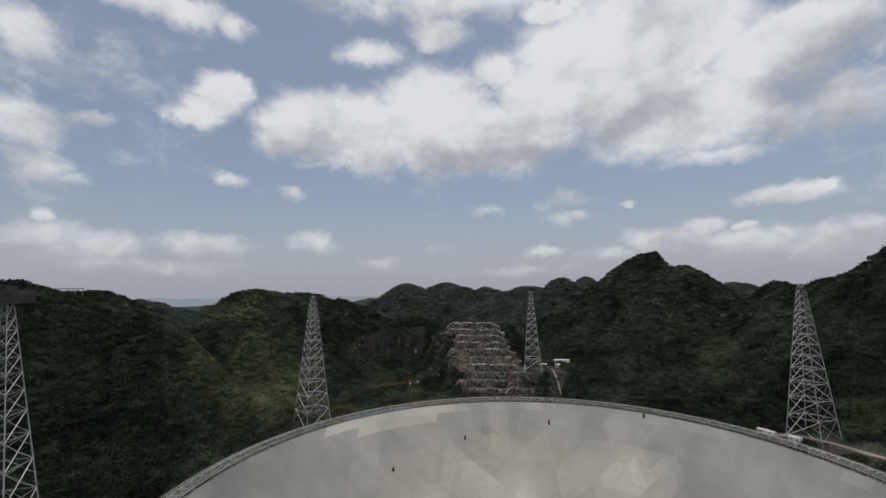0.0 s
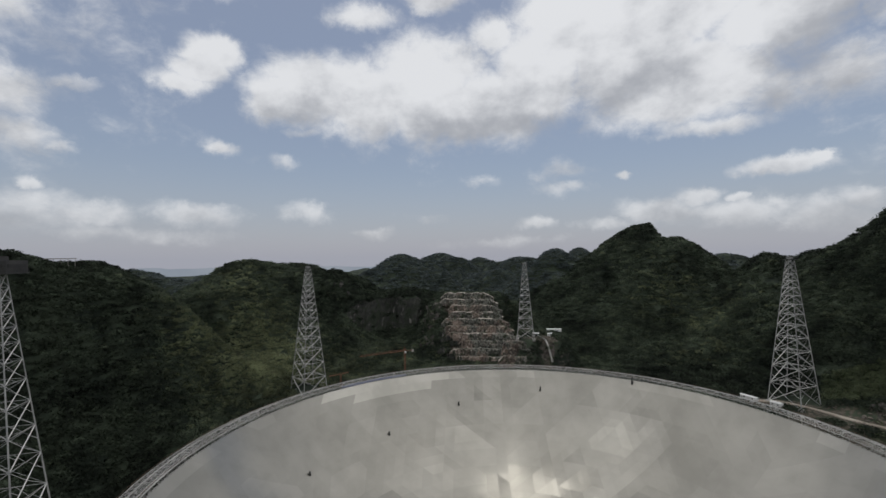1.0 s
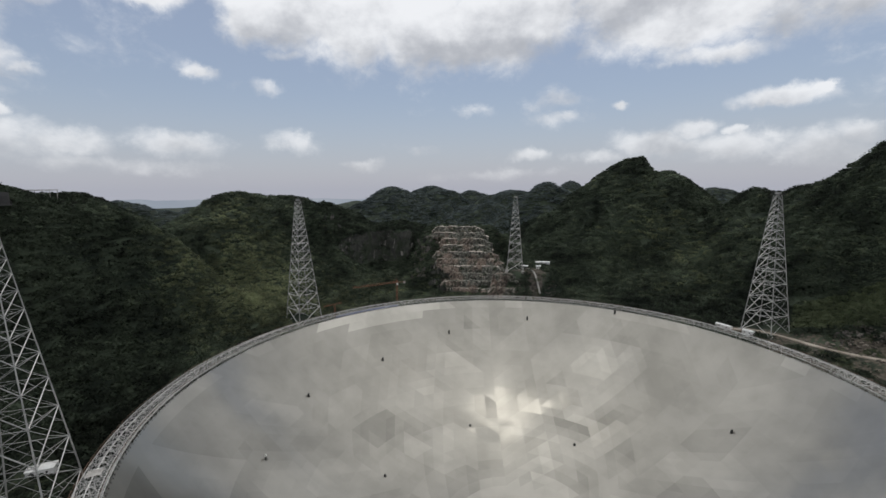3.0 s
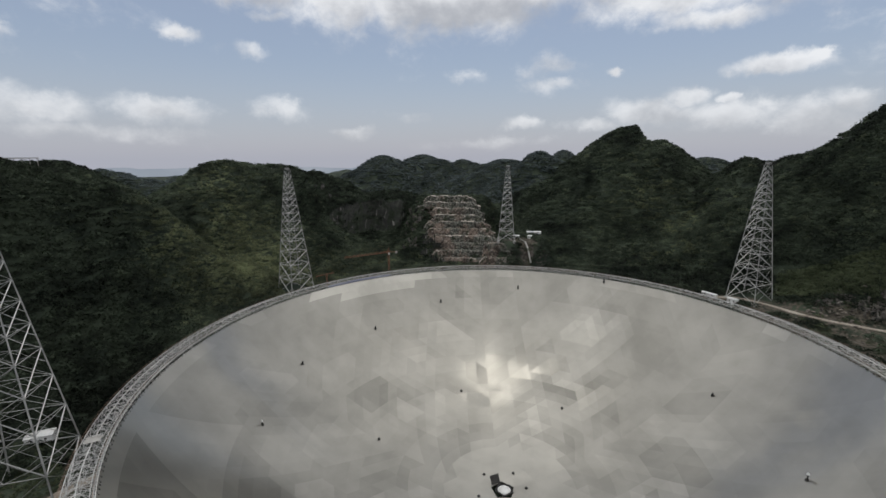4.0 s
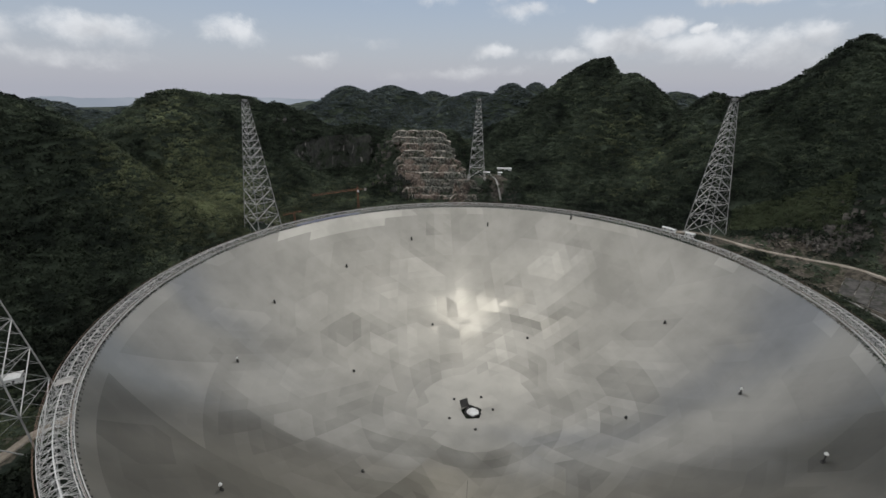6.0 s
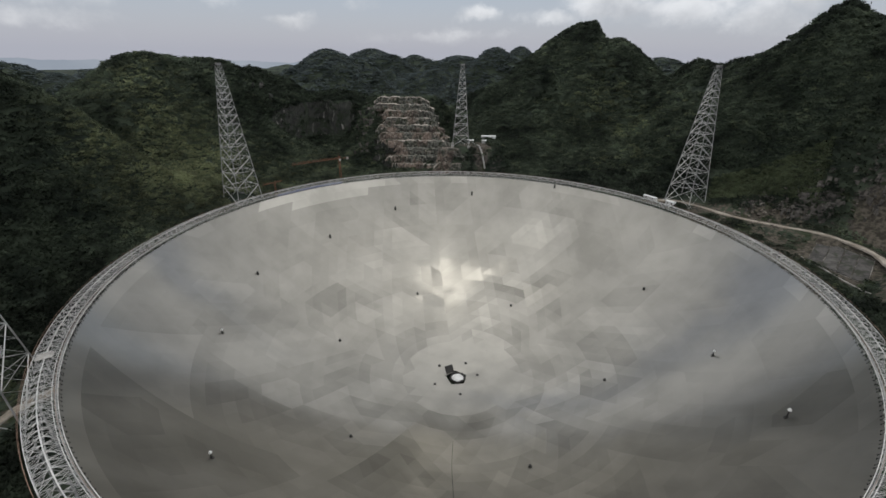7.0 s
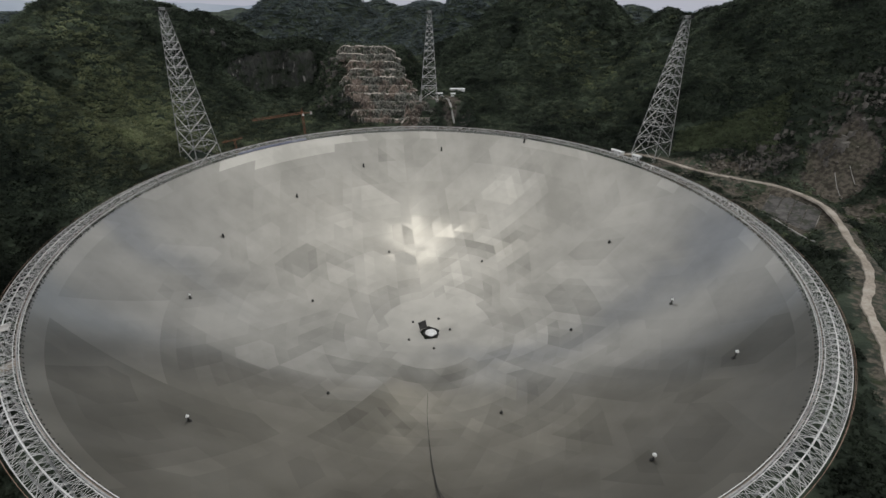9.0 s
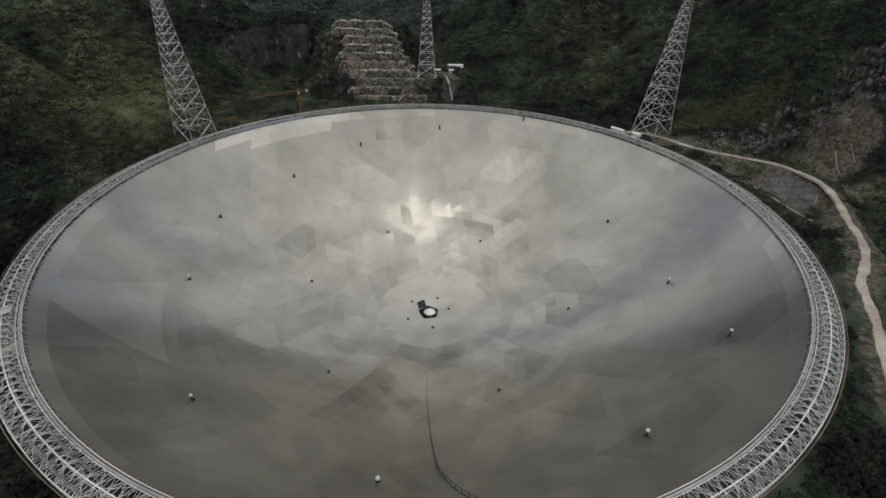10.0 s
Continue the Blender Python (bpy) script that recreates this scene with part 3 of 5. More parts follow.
def build_ring():
    ring = thing("ring_truss", Matrix(), "white steel lattice ring truss standing round the dish", "ring truss")
    for key in SECTION:
        r, z = SECTION[key]
        w = 0.44 if key == "middle" else 0.26
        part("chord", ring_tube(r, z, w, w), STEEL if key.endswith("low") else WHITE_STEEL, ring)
    part("chord", ring_tube(249.7, 2.7, 0.3, 0.3), WHITE_STEEL, ring, "white inner edge tube")
    for r, z, label in ((263.6, 3.4, "rusty brown outer handrail"), (263.6, 2.0, "rusty brown outer handrail"), (250.6, 3.7, "rusty brown inner handrail")):
        part("handrail", ring_tube(r, z, 0.14, 0.14), RUST, ring, label)
    part("walkway", ring_tube(250.7, 2.4, 0.7, 0.1), STEEL, ring, "grey grating walkway")
    g = blank()
    rnd = random.Random(4)
    for i in range(420):
        a = 2 * math.pi * (i + rnd.uniform(-0.3, 0.3)) / 420
        p, q = Vector((249.9 * math.sin(a), 249.9 * math.cos(a), 2.2)), Vector((249.0 * math.sin(a), 249.0 * math.cos(a), -0.2))
        bar(g, p, q, 0.16)
        bar(g, q, q + Vector((0, 0, rnd.uniform(0.4, 0.9))), 0.36)
    part("cable_anchor", g, DARK_STEEL, ring, "dark cable anchors along the dish's edge")["kind"] = "stuff"
    step = 2 * math.pi / BAYS
    g = blank()
    for k in (-0.5, 0.0):
        for face in ("outer", "inner"):
            bar(g, on_ring(face + "_low", k * step), on_ring(face + "_top", (k + 0.25) * step), 0.17)
            bar(g, on_ring(face + "_top", (k + 0.25) * step), on_ring(face + "_low", (k + 0.5) * step), 0.17)
    for face in ("outer_top", "inner_top"):
        for k in (-0.25, 0.25):
            for e in (-0.25, -0.1, 0.1, 0.25):
                bar(g, on_ring("middle", k * step), on_ring(face, (k + e) * step), 0.14)
    for k in (-0.5, 0.5):
        bar(g, on_ring("middle", 0), on_ring("outer_low", k * step), 0.17)
        bar(g, on_ring("middle", 0), on_ring("inner_low", k * step), 0.17)
        bar(g, on_ring("middle", 0), on_ring("middle_low", k * step), 0.17)
        bar(g, on_ring("middle_low", k * step), on_ring("outer_low", 0), 0.15)
        bar(g, on_ring("middle_low", k * step), on_ring("inner_low", 0), 0.15)
    bar(g, on_ring("middle", 0), on_ring("middle_low", 0), 0.2)
    bar(g, on_ring("outer_low", 0), on_ring("inner_low", 0), 0.2)
    # the bays that stand nearest are single braces, the rest one lattice
    singles = [mesh_of("brace", (g[0][i:i + 8], [tuple(v - i for v in f) for f in g[1] if f[0] // 8 == i // 8]), WHITE_STEEL) for i in range(0, len(g[0]), 8)]
    rest = blank()
    for i in range(BAYS):
        turn = Matrix.Rotation(-step * i, 4, "Z")
        if i in (53, 54, 55, 56, 57, 92, 93, 94, 95, 96):
            for me in singles:
                part("brace", me, WHITE_STEEL, ring).matrix_basis = turn
        else:
            n = len(rest[0])
            rest[0].extend([turn @ v for v in g[0]])
            rest[1].extend([tuple(n + v for v in f) for f in g[1]])
    lattice = part("lattice", rest, WHITE_STEEL, ring)
    lattice["kind"] = "stuff"
    for i in range(50):
        a = 2 * math.pi * (i + 0.5) / 50
        x, y = 256.7 * math.sin(a), 256.7 * math.cos(a)
        z = float(settled(np.array([x]), np.array([y]))[0])
        g = blank()
        for s in (-3.2, 3.2):
            p = Vector((math.sin(a), math.cos(a), 0)) * s
            bar(g, Vector((x, y, z - 2)) + p, Vector((x, y, -2.1)) + p, 0.9, 0.7, 6)
        n = max(1, int((-2 - z) / 7))
        for k in range(n):
            z0, z1 = z + (-2 - z) * k / n, z + (-2 - z) * (k + 1) / n
            p = Vector((math.sin(a), math.cos(a), 0)) * 3.2
            bar(g, Vector((x, y, z0)) - p, Vector((x, y, z1)) + p, 0.35)
        part("column", g, STEEL, ring)
    return ring


build_ring()

# ---- the towers ----


def lattice_tower(x, y, foot, top, bearing, label, deck=9.0, house=0.0, spread=0.176):
    """A tapered square lattice tower; bearing: the way that one face looks, in degrees from north."""
    h = top - foot
    at = pose(x, y, foot, 0, 0, -bearing)
    tower = thing("lattice_tower", at, label, "tower", "towers round the dish")
    width = lambda z: 4.8 + spread * (h - z)
    levels = [0.0]
    while levels[-1] < h - 6:
        levels.append(levels[-1] + max(0.62 * width(levels[-1]), 6.5))
    levels = [v * h / levels[-1] for v in levels]
    corner = lambda i, z: Vector((((-1, 1, 1, -1)[i]) * width(z) / 2, ((-1, -1, 1, 1)[i]) * width(z) / 2, z))
    for i in range(4):
        g = blank()
        bar(g, corner(i, -3), corner(i, h), 0.8, 0.42, 8)
        part("leg", g, STEEL, tower)
        g = blank()
        at_ground = at @ corner(i, 0)
        deep = max(2.4, foot - float(settled(np.array([at_ground.x]), np.array([at_ground.y]))[0]) + 1.5)
        box(g, Matrix.Translation(corner(i, 0)), 4.5, 4.5, deep + 0.8, -deep, 0.8)
        part("footing", g, CONCRETE, tower, "pale concrete footing")
    for k, (z0, z1) in enumerate(zip(levels, levels[1:])):
        big = (0.2 if house else 0.24) + 0.16 * (1 - z0 / h)
        g = blank()
        for i in range(4):
            bar(g, corner(i, z1), corner((i + 1) % 4, z1), big)
            m0, m1 = (corner(i, z1) + corner((i + 1) % 4, z1)) / 2, (corner((i + 1) % 4, z1) + corner((i + 2) % 4, z1)) / 2
            bar(g, m0, m1, big * 0.7)
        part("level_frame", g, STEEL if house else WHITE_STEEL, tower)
        for i in range(4):
            j = (i + 1) % 4
            g = blank()
            low, high = (corner(i, z0), corner(j, z1)) if i % 2 == 0 else (corner(j, z0), corner(i, z1))
            bar(g, low, high, big * 1.65)
            other = (corner(j, z0), corner(i, z1)) if i % 2 == 0 else (corner(i, z0), corner(j, z1))
            for e in other:
                bar(g, (low + high) / 2, e, big * 0.65)
            if width(z0) > 18:
                bar(g, low.lerp(high, 0.25), corner(i if i % 2 == 0 else j, (z0 + z1) / 2), big * 0.6)
                bar(g, low.lerp(high, 0.75), corner(j if i % 2 == 0 else i, (z0 + z1) / 2), big * 0.6)
            # the sunlit faces' brightness is put into the material: lighter steel there
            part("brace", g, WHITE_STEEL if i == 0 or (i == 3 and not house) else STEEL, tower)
    g = blank()
    box(g, Matrix.Translation((0, 0, h)), deck, deck, 0.6)
    floor = part("top_platform", g, DARK_STEEL, tower, "dark steel platform")
    g = blank()
    for i in range(4):
        sx, sy = (-1, 1, 1, -1)[i] * deck / 2, (-1, -1, 1, 1)[i] * deck / 2
        tx, ty = (-1, 1, 1, -1)[(i + 1) % 4] * deck / 2, (-1, -1, 1, 1)[(i + 1) % 4] * deck / 2
        bar(g, (sx, sy, h), (sx, sy, h + 2), 0.25)
        bar(g, (sx, sy, h + 2), (tx, ty, h + 2), 0.25)
    part("handrail", g, DARK_STEEL, floor)
    if house:
        g = blank()
        box(g, Matrix.Translation((0, 0, h + 0.65)), deck * 0.96, deck * 0.96, house)
        room = part("machine_house", g, DARK_STEEL, tower, "dark boxy machine house on the platform")
        # black sheets stand in for the shade inside the open sides
        for sx, sy in ((-1, 0), (1, 0), (0, -1), (0, 1)):
            g = blank()
            box(g, Matrix.Translation((sx * deck * 0.484, sy * deck * 0.484, h + 0.65)), 0.2 if sx else deck * 0.8, 0.2 if sy else deck * 0.8, house * 0.3, house * 0.4)
            part("opening", g, BLACK, room, "black sheet in place of the shaded open side")
        h = h + house
    g = blank()
    box(g, Matrix.Translation((0, 0, h + 0.6)), deck * 0.45, deck * 0.3, 2.2)
    bar(g, (-deck * 0.3, 0, h + 2), (deck * 0.3, 0, h + 2), 1.4, None, 10)
    part("pulley", g, DARK_STEEL if house else STEEL, tower, "dark grey cable pulley block")
    return tower


lattice_tower(-243, 169, -10, 134.5, -55.2, "grey galvanised lattice tower on the wooded slope")
lattice_tower(14.5, 300, 31.5, 133.5, 2.9, "short grey lattice tower on a cut rock platform")
lattice_tower(257.5, 143, 1, 138.5, 61.5, "tall grey lattice tower beside the service road")
lattice_tower(-266, -129.2, -38, 141.2, -113, "tall grey lattice tower with a dark machine house on top", 17.0, 6.0, 0.2)

# ---- the quarried slope, sheds, crane ----


def build_quarry():
    """Blasted benches, each a broken rock face and a pale ledge, ragged at the ends."""
    rnd = np.random.RandomState(3)
    quarry = thing("rock_terrace", pose(0, 0, 0), "pale brown blasted rock slope cut into many ragged benches", "rock slope")
    levels = 10

    def blocks(xs, size):
        """Steps of uneven length along the bench, from blast to blast."""
        cuts = np.cumsum(rnd.uniform(2.5, 9.0, 60)) + xs[0]
        return rnd.uniform(-size, size, 61)[np.searchsorted(cuts, xs)]

    benches = []
    for k in range(levels):
        u0 = k / levels
        benches.append((u0, -90 - 28 * u0 + rnd.uniform(-9, 12), float(np.interp(u0, (0, 0.3, 0.45, 1), (16, 12, -2, -34))) + rnd.uniform(-8, 5), 302 + 113 * u0, -6 + 91 * u0, 9.1))
    # the low benches in front of the tower's platform
    benches += [(0.1, -26 + 3 * k + rnd.uniform(-4, 4), 34 - 2 * k + rnd.uniform(-4, 3), 267 + 5.5 * k, -5 + 8.6 * k, 8.6) for k in range(4)]
    for k, (u0, x0, x1, y0, z0, high) in enumerate(benches):
        z1 = z0 + high
        n = 90
        xs = x0 + (x1 - x0) * np.linspace(0, 1, n + 1)
        sway = rough_land(xs, xs * 0 + 40 * k, 20, 3) * 5 + blocks(xs, 2.4)
        lift = rough_land(xs, xs * 0 + 40 * k + 900, 24, 3) * 0.9 + blocks(xs, 0.6) + 0.3 * np.sin(xs / 23.0 + 1.7 * k)
        ends = ease(-2, 8, xs - x0) * ease(-4, 18, x1 - xs)
        rows = []
        for dy, z, wild in ((-1.2, z0 - 2.0, 1.0), (-0.2, z0 + 0.3 * (z1 - z0), 1.4), (0.7, z0 + 0.65 * (z1 - z0), 1.4), (1.6, z1 - 0.8, 0.7), (2.6, z1 - 0.1, 0.5), (5.0, z1 - 0.2, 0.8), (14.0, z1 - 0.5, 0.9)):
            rows.append([(xs[i] + rnd.uniform(-0.5, 0.5), y0 + dy + sway[i] + rnd.uniform(-1, 1) * wild, z + (lift[i] + rnd.uniform(-0.6, 0.6) * wild) - 8 * (1 - ends[i])) for i in range(n + 1)])
        cuts = np.cumsum(rnd.uniform(2.0, 14.0, 60)) + x0
        pale = rnd.rand(61) < 0.13 + 0.42 * u0
        pale = pale[np.searchsorted(cuts, xs)] | ((u0 > 0.55) & (xs < -78))
        def sheet(some, cells):
            """The strip of rock over the given cells of some rows."""
            at, vs, fs = {}, [], []
            for i in cells:
                for a in range(len(some) - 1):
                    for f in (((a, i), (a, i + 1), (a + 1, i + 1)), ((a, i), (a + 1, i + 1), (a + 1, i))):
                        for c in f:
                            if c not in at:
                                at[c] = len(vs)
                                vs.append(some[c[0]][c[1]])
                        fs.append(tuple(at[c] for c in f))
            return vs, fs

        vs, fs = sheet(rows[:4], range(n))
        more, faces = sheet(rows[3:], [i for i in range(n) if not pale[i]])
        part("rock_face", (vs + more, fs + [tuple(len(vs) + i for i in f) for f in faces]), TERRACE, quarry)
        run = []
        for i in range(n + 1):
            if i < n and pale[i]:
                run.append(i)
            elif run:
                part("ledge", sheet(rows[3:], run), ROCK, quarry)
                run = []


build_quarry()


def shed(x, y, z, turn, sx, sy, sz, label, name="shed"):
    s = thing(name, pose(x, y, z, 0, 0, turn), label, "shed", "white site cabins")
    g = blank()
    box(g, Matrix(), sx, sy, sz)
    body = part("wall", g, WHITE, s)
    g = blank()
    n = len(g[0])
    for ex in (-sx / 2 - 0.4, sx / 2 + 0.4):
        for ey, ez in ((-sy / 2 - 0.4, sz), (0, sz + 0.8), (sy / 2 + 0.4, sz), (0, sz + 0.05)):
            g[0].append(Vector((ex, ey, ez)))
    g[1].extend([(0, 1, 5, 4), (1, 2, 6, 5), (2, 3, 7, 6), (3, 0, 4, 7), (3, 2, 1, 0), (4, 5, 6, 7)])
    part("roof", g, WHITE, s)
    for ex in (-sx * 0.25, sx * 0.25):
        g = blank()
        box(g, Matrix.Translation((ex, -sy / 2 - 0.03, 0)), 1.2, 0.08, 1.2, sz * 0.4)
        part("window", g, DARK_STEEL, body, "dark window")


def ground_at(x, y):
    return float(settled(np.array([float(x)]), np.array([float(y)]))[0])


shed(58, 341, 33.5, -2, 21, 6, 3.6, "long white site cabin on the rock platform")
shed(30, 318, 31.5, -2, 9, 5, 3.5, "small white site cabin beside the tower")
shed(49, 314, 31.5, 0, 6, 5, 4.0, "small white site cabin at the edge of the platform")
shed(223, 152, 1, -58, 15, 4, 3.2, "white site cabin beside the ring truss")
shed(236, 132, 1, -58, 9, 5, 4.0, "white site cabin beside the service road")
shed(-300, -92, ground_at(-300, -92) - 0.3, 30, 14, 8, 4.5, "white winch house under the lattice tower")


def build_lookout():
    x, y = -420, 32
    p = thing("lookout_shelter", pose(x, y, ground_at(x, y) + 4, 0, 0, 42), "pale open shelter on posts along the wooded ridge", "shelter")
    for k in range(6):
        g = blank()
        bar(g, (-12.5 + 5 * k, 0, -5), (-12.5 + 5 * k, 0, 3.2), 0.5)
        part("post", g, CONCRETE, p)
    g = blank()
    box(g, Matrix.Translation((0, 0, 3.2)), 27, 4.5, 0.8)
    part("roof", g, CONCRETE, p)


build_lookout()


def build_crane():
    c = thing("tower_crane", pose(-146, 248, -6), "orange tower crane with a long lattice jib", "crane")
    g = blank()
    for x, y in ((-1, -1), (1, -1), (1, 1), (-1, 1)):
        bar(g, (x, y, 0), (x, y, 32), 0.4)
    for k in range(16):
        s = 1 if k % 2 else -1
        bar(g, (-s, -1, 2 * k), (s, -1, 2 * k + 2), 0.25)
        bar(g, (-s, 1, 2 * k), (s, 1, 2 * k + 2), 0.25)
        bar(g, (-1, -s, 2 * k), (-1, s, 2 * k + 2), 0.25)
        bar(g, (1, -s, 2 * k), (1, s, 2 * k + 2), 0.25)
    part("mast", g, ORANGE, c)
    d = Vector((-50, -38, 0)).normalized()
    s = Vector((-d.y, d.x, 0))
    g = blank()
    base = Vector((0, 0, 28.5))
    for o in (s * 0.9, -s * 0.9, Vector((0, 0, 1.8))):
        bar(g, base + o - d * 2, base + o + d * 62, 0.38)
    for k in range(30):
        p, q = base + d * (2 * k), base + d * (2 * k + 2)
        bar(g, p + s * 0.9, q + Vector((0, 0, 1.8)), 0.2)
        bar(g, p - s * 0.9, q + Vector((0, 0, 1.8)), 0.2)
    part("jib", g, ORANGE, c)
    g = blank()
    for o in (s * 0.9, -s * 0.9):
        bar(g, base + o, base + o - d * 13, 0.4)
    part("counter_jib", g, ORANGE, c)
    g = blank()
    box(g, Matrix.Translation(base - d * 11.5 + Vector((0, 0, -2.4))), 2.5, 2.5, 3)
    part("counterweight", g, CONCRETE, c, "grey concrete counterweight")
    g = blank()
    bar(g, base, base + Vector((0, 0, 7)), 0.6, 0.3)
    part("apex", g, ORANGE, c)
    g = blank()
    bar(g, base + Vector((0, 0, 6.8)), base + d * 40 + Vector((0, 0, 1.8)), 0.12)
    bar(g, base + Vector((0, 0, 6.8)), base - d * 12, 0.12)
    part("stay", g, DARK_STEEL, c)
    g = blank()
    box(g, Matrix.Translation(base + s * 1.8 + Vector((0, 0, -2.5))), 1.8, 1.8, 2.2)
    part("cab", g, WHITE, c, "white driver's cab")


build_crane()


def build_derrick():
    """A small brown derrick that stands outside the ring near the wooded slope's tower."""
    x, y = -207, 176
    d = thing("derrick", pose(x, y, ground_at(x, y) - 0.3, 0, 0, 35), "small rusty brown derrick beside the ring truss", "crane")
    top = 10.5 - ground_at(x, y)
    g = blank()
    for ex, ey in ((-0.7, -0.7), (0.7, -0.7), (0.7, 0.7), (-0.7, 0.7)):
        bar(g, (ex, ey, 0), (ex, ey, top), 0.3)
    for k in range(int(top / 1.5)):
        e = 0.7 if k % 2 else -0.7
        bar(g, (-e, -0.7, 1.5 * k), (e, -0.7, 1.5 * k + 1.5), 0.18)
        bar(g, (-0.7, -e, 1.5 * k), (-0.7, e, 1.5 * k + 1.5), 0.18)
    part("mast", g, ORANGE, d)
    g = blank()
    for ey, ez in ((-0.6, 0.0), (0.6, 0.0), (0.0, 1.2)):
        bar(g, (-13, ey, top - 1.2 + ez), (9, ey, top + 0.6 + ez), 0.3)
    for k in range(11):
        p = -13 + 2 * k
        bar(g, (p, -0.6, top - 1.2 + 1.8 * k / 11), (p + 1, 0, top + 0.1 + 1.8 * k / 11), 0.16)
        bar(g, (p + 1, 0, top + 0.1 + 1.8 * k / 11), (p + 2, 0.6, top - 1.1 + 1.8 * k / 11), 0.16)
    part("jib", g, ORANGE, d)


build_derrick()


def build_chute():
    c = thing("stair_chute", Matrix(), "pale concrete stair ramp down from the rock platform", "ramp")
    steps = [Vector((33 + u * 14, 303 - u * 33, 0)) for u in np.linspace(0, 1, 9)]
    for p in steps:
        p.z = ground_at(p.x, p.y) + 0.7
    for p, q in zip(steps, steps[1:]):
        g = blank()
        bar(g, p, q, 1.8)
        part("ramp", g, CONCRETE, c)
        for s in (-1.0, 1.0):
            g = blank()
            bar(g, p + Vector((s, 0, 1.2)), q + Vector((s, 0, 1.2)), 0.2)
            part("rail", g, WHITE_STEEL, c)


build_chute()


def build_slope_slabs():
    """Concrete slabs between pale ribs on the bank below the road."""
    f = thing("slope_paving", Matrix(), "grey concrete slabs with pale ribs on the bank", "bank paving")
    rows, cols = 1, 4
    def at(i, j, up):
        p = Vector((299, 16, 0)).lerp(Vector((312, -27, 0)), i / cols).lerp(Vector((336, 50, 0)).lerp(Vector((345, 4, 0)), i / cols), j / rows)
        return Vector((p.x, p.y, -10.1 + 6.4 * j / rows - 0.6 * i / cols + up))
    for i in range(cols):
        for j in range(rows):
            g = blank()
            c = [at(i + 0.04, j + 0.04, 0), at(i + 0.96, j + 0.04, 0), at(i + 0.96, j + 0.96, 0), at(i + 0.04, j + 0.96, 0)]
            g[0].extend([p + Vector((0, 0, 0.9)) for p in c] + [p + Vector((0, 0, -3.5)) for p in c])
            g[1].extend([(0, 1, 2, 3), (0, 4, 5, 1), (1, 5, 6, 2), (2, 6, 7, 3), (3, 7, 4, 0)])
            part("slab", g, SLAB, f)
    for i in range(cols + 1):
        g = blank()
        bar(g, at(i, 0, 1.0), at(i, rows, 1.0), 0.6 if i in (1, cols) else 0.4)
        part("rib", g, OLD_CONCRETE, f)
    for j in range(rows + 1):
        g = blank()
        bar(g, at(0, j, 1.0), at(cols, j, 1.0), 0.5)
        part("rib", g, OLD_CONCRETE, f)


build_slope_slabs()


def build_retaining_wall():
    """A low pale wall along the foot of the paved bank."""
    w = thing("retaining_wall", Matrix(), "low pale concrete retaining wall at the foot of the bank", "wall")
    line = spline([(303.5, 22, 0), (302.8, 2, 0), (302.7, -20, 0), (305.5, -42, 0)], 13)
    for p, q in zip(line, line[1:]):
        g = blank()
        a, b = Vector((p[0] - 5, p[1], ground_at(p[0] - 5, p[1]) + 0.5)), Vector((q[0] - 5, q[1], ground_at(q[0] - 5, q[1]) + 0.5))
        bar(g, a, a.lerp(b, 0.985), 1.0)
        part("wall_length", g, CONCRETE, w)


build_retaining_wall()


def build_ring_deck():
    """A small boarded platform laid over the lattice of the ring."""
    d = thing("work_platform", pose(-221.5, -130.0, 4.45, 0, 0, 30.4), "pale boarded work platform laid across the ring truss", "platform")
    for k in range(6):
        g = blank()
        box(g, Matrix.Translation((0.2 * math.sin(5 * k), -2.5 + k, 0)), 7.2 + 0.5 * math.sin(3 * k), 0.92, 0.16)
        part("board", g, CONCRETE, d)
    for x in (-2.6, 2.6):
        g = blank()
        box(g, Matrix.Translation((x, 0, -0.26)), 0.3, 6.0, 0.25)
        part("bearer", g, STEEL, d)


build_ring_deck()


def build_pipes():
    """Pale drain pipes that lie down the cleared slope."""
    for p, q in (((384, 43), (380, 22)), ((392, 40), (391, 26))):
        d = thing("drain_pipe", Matrix(), "pale drain pipe lying down the bare earth slope", "pipe", "pipes on the slope")
        for k in range(4):
            a, b = [Vector((p[0] + (q[0] - p[0]) * u, p[1] + (q[1] - p[1]) * u, 0)) for u in (k / 4, (k + 1) / 4)]
            a.z, b.z = ground_at(a.x, a.y) + 0.4, ground_at(b.x, b.y) + 0.4
            g = blank()
            bar(g, a, b, 0.38, None, 8)
            part("pipe_length", g, CONCRETE, d)


build_pipes()


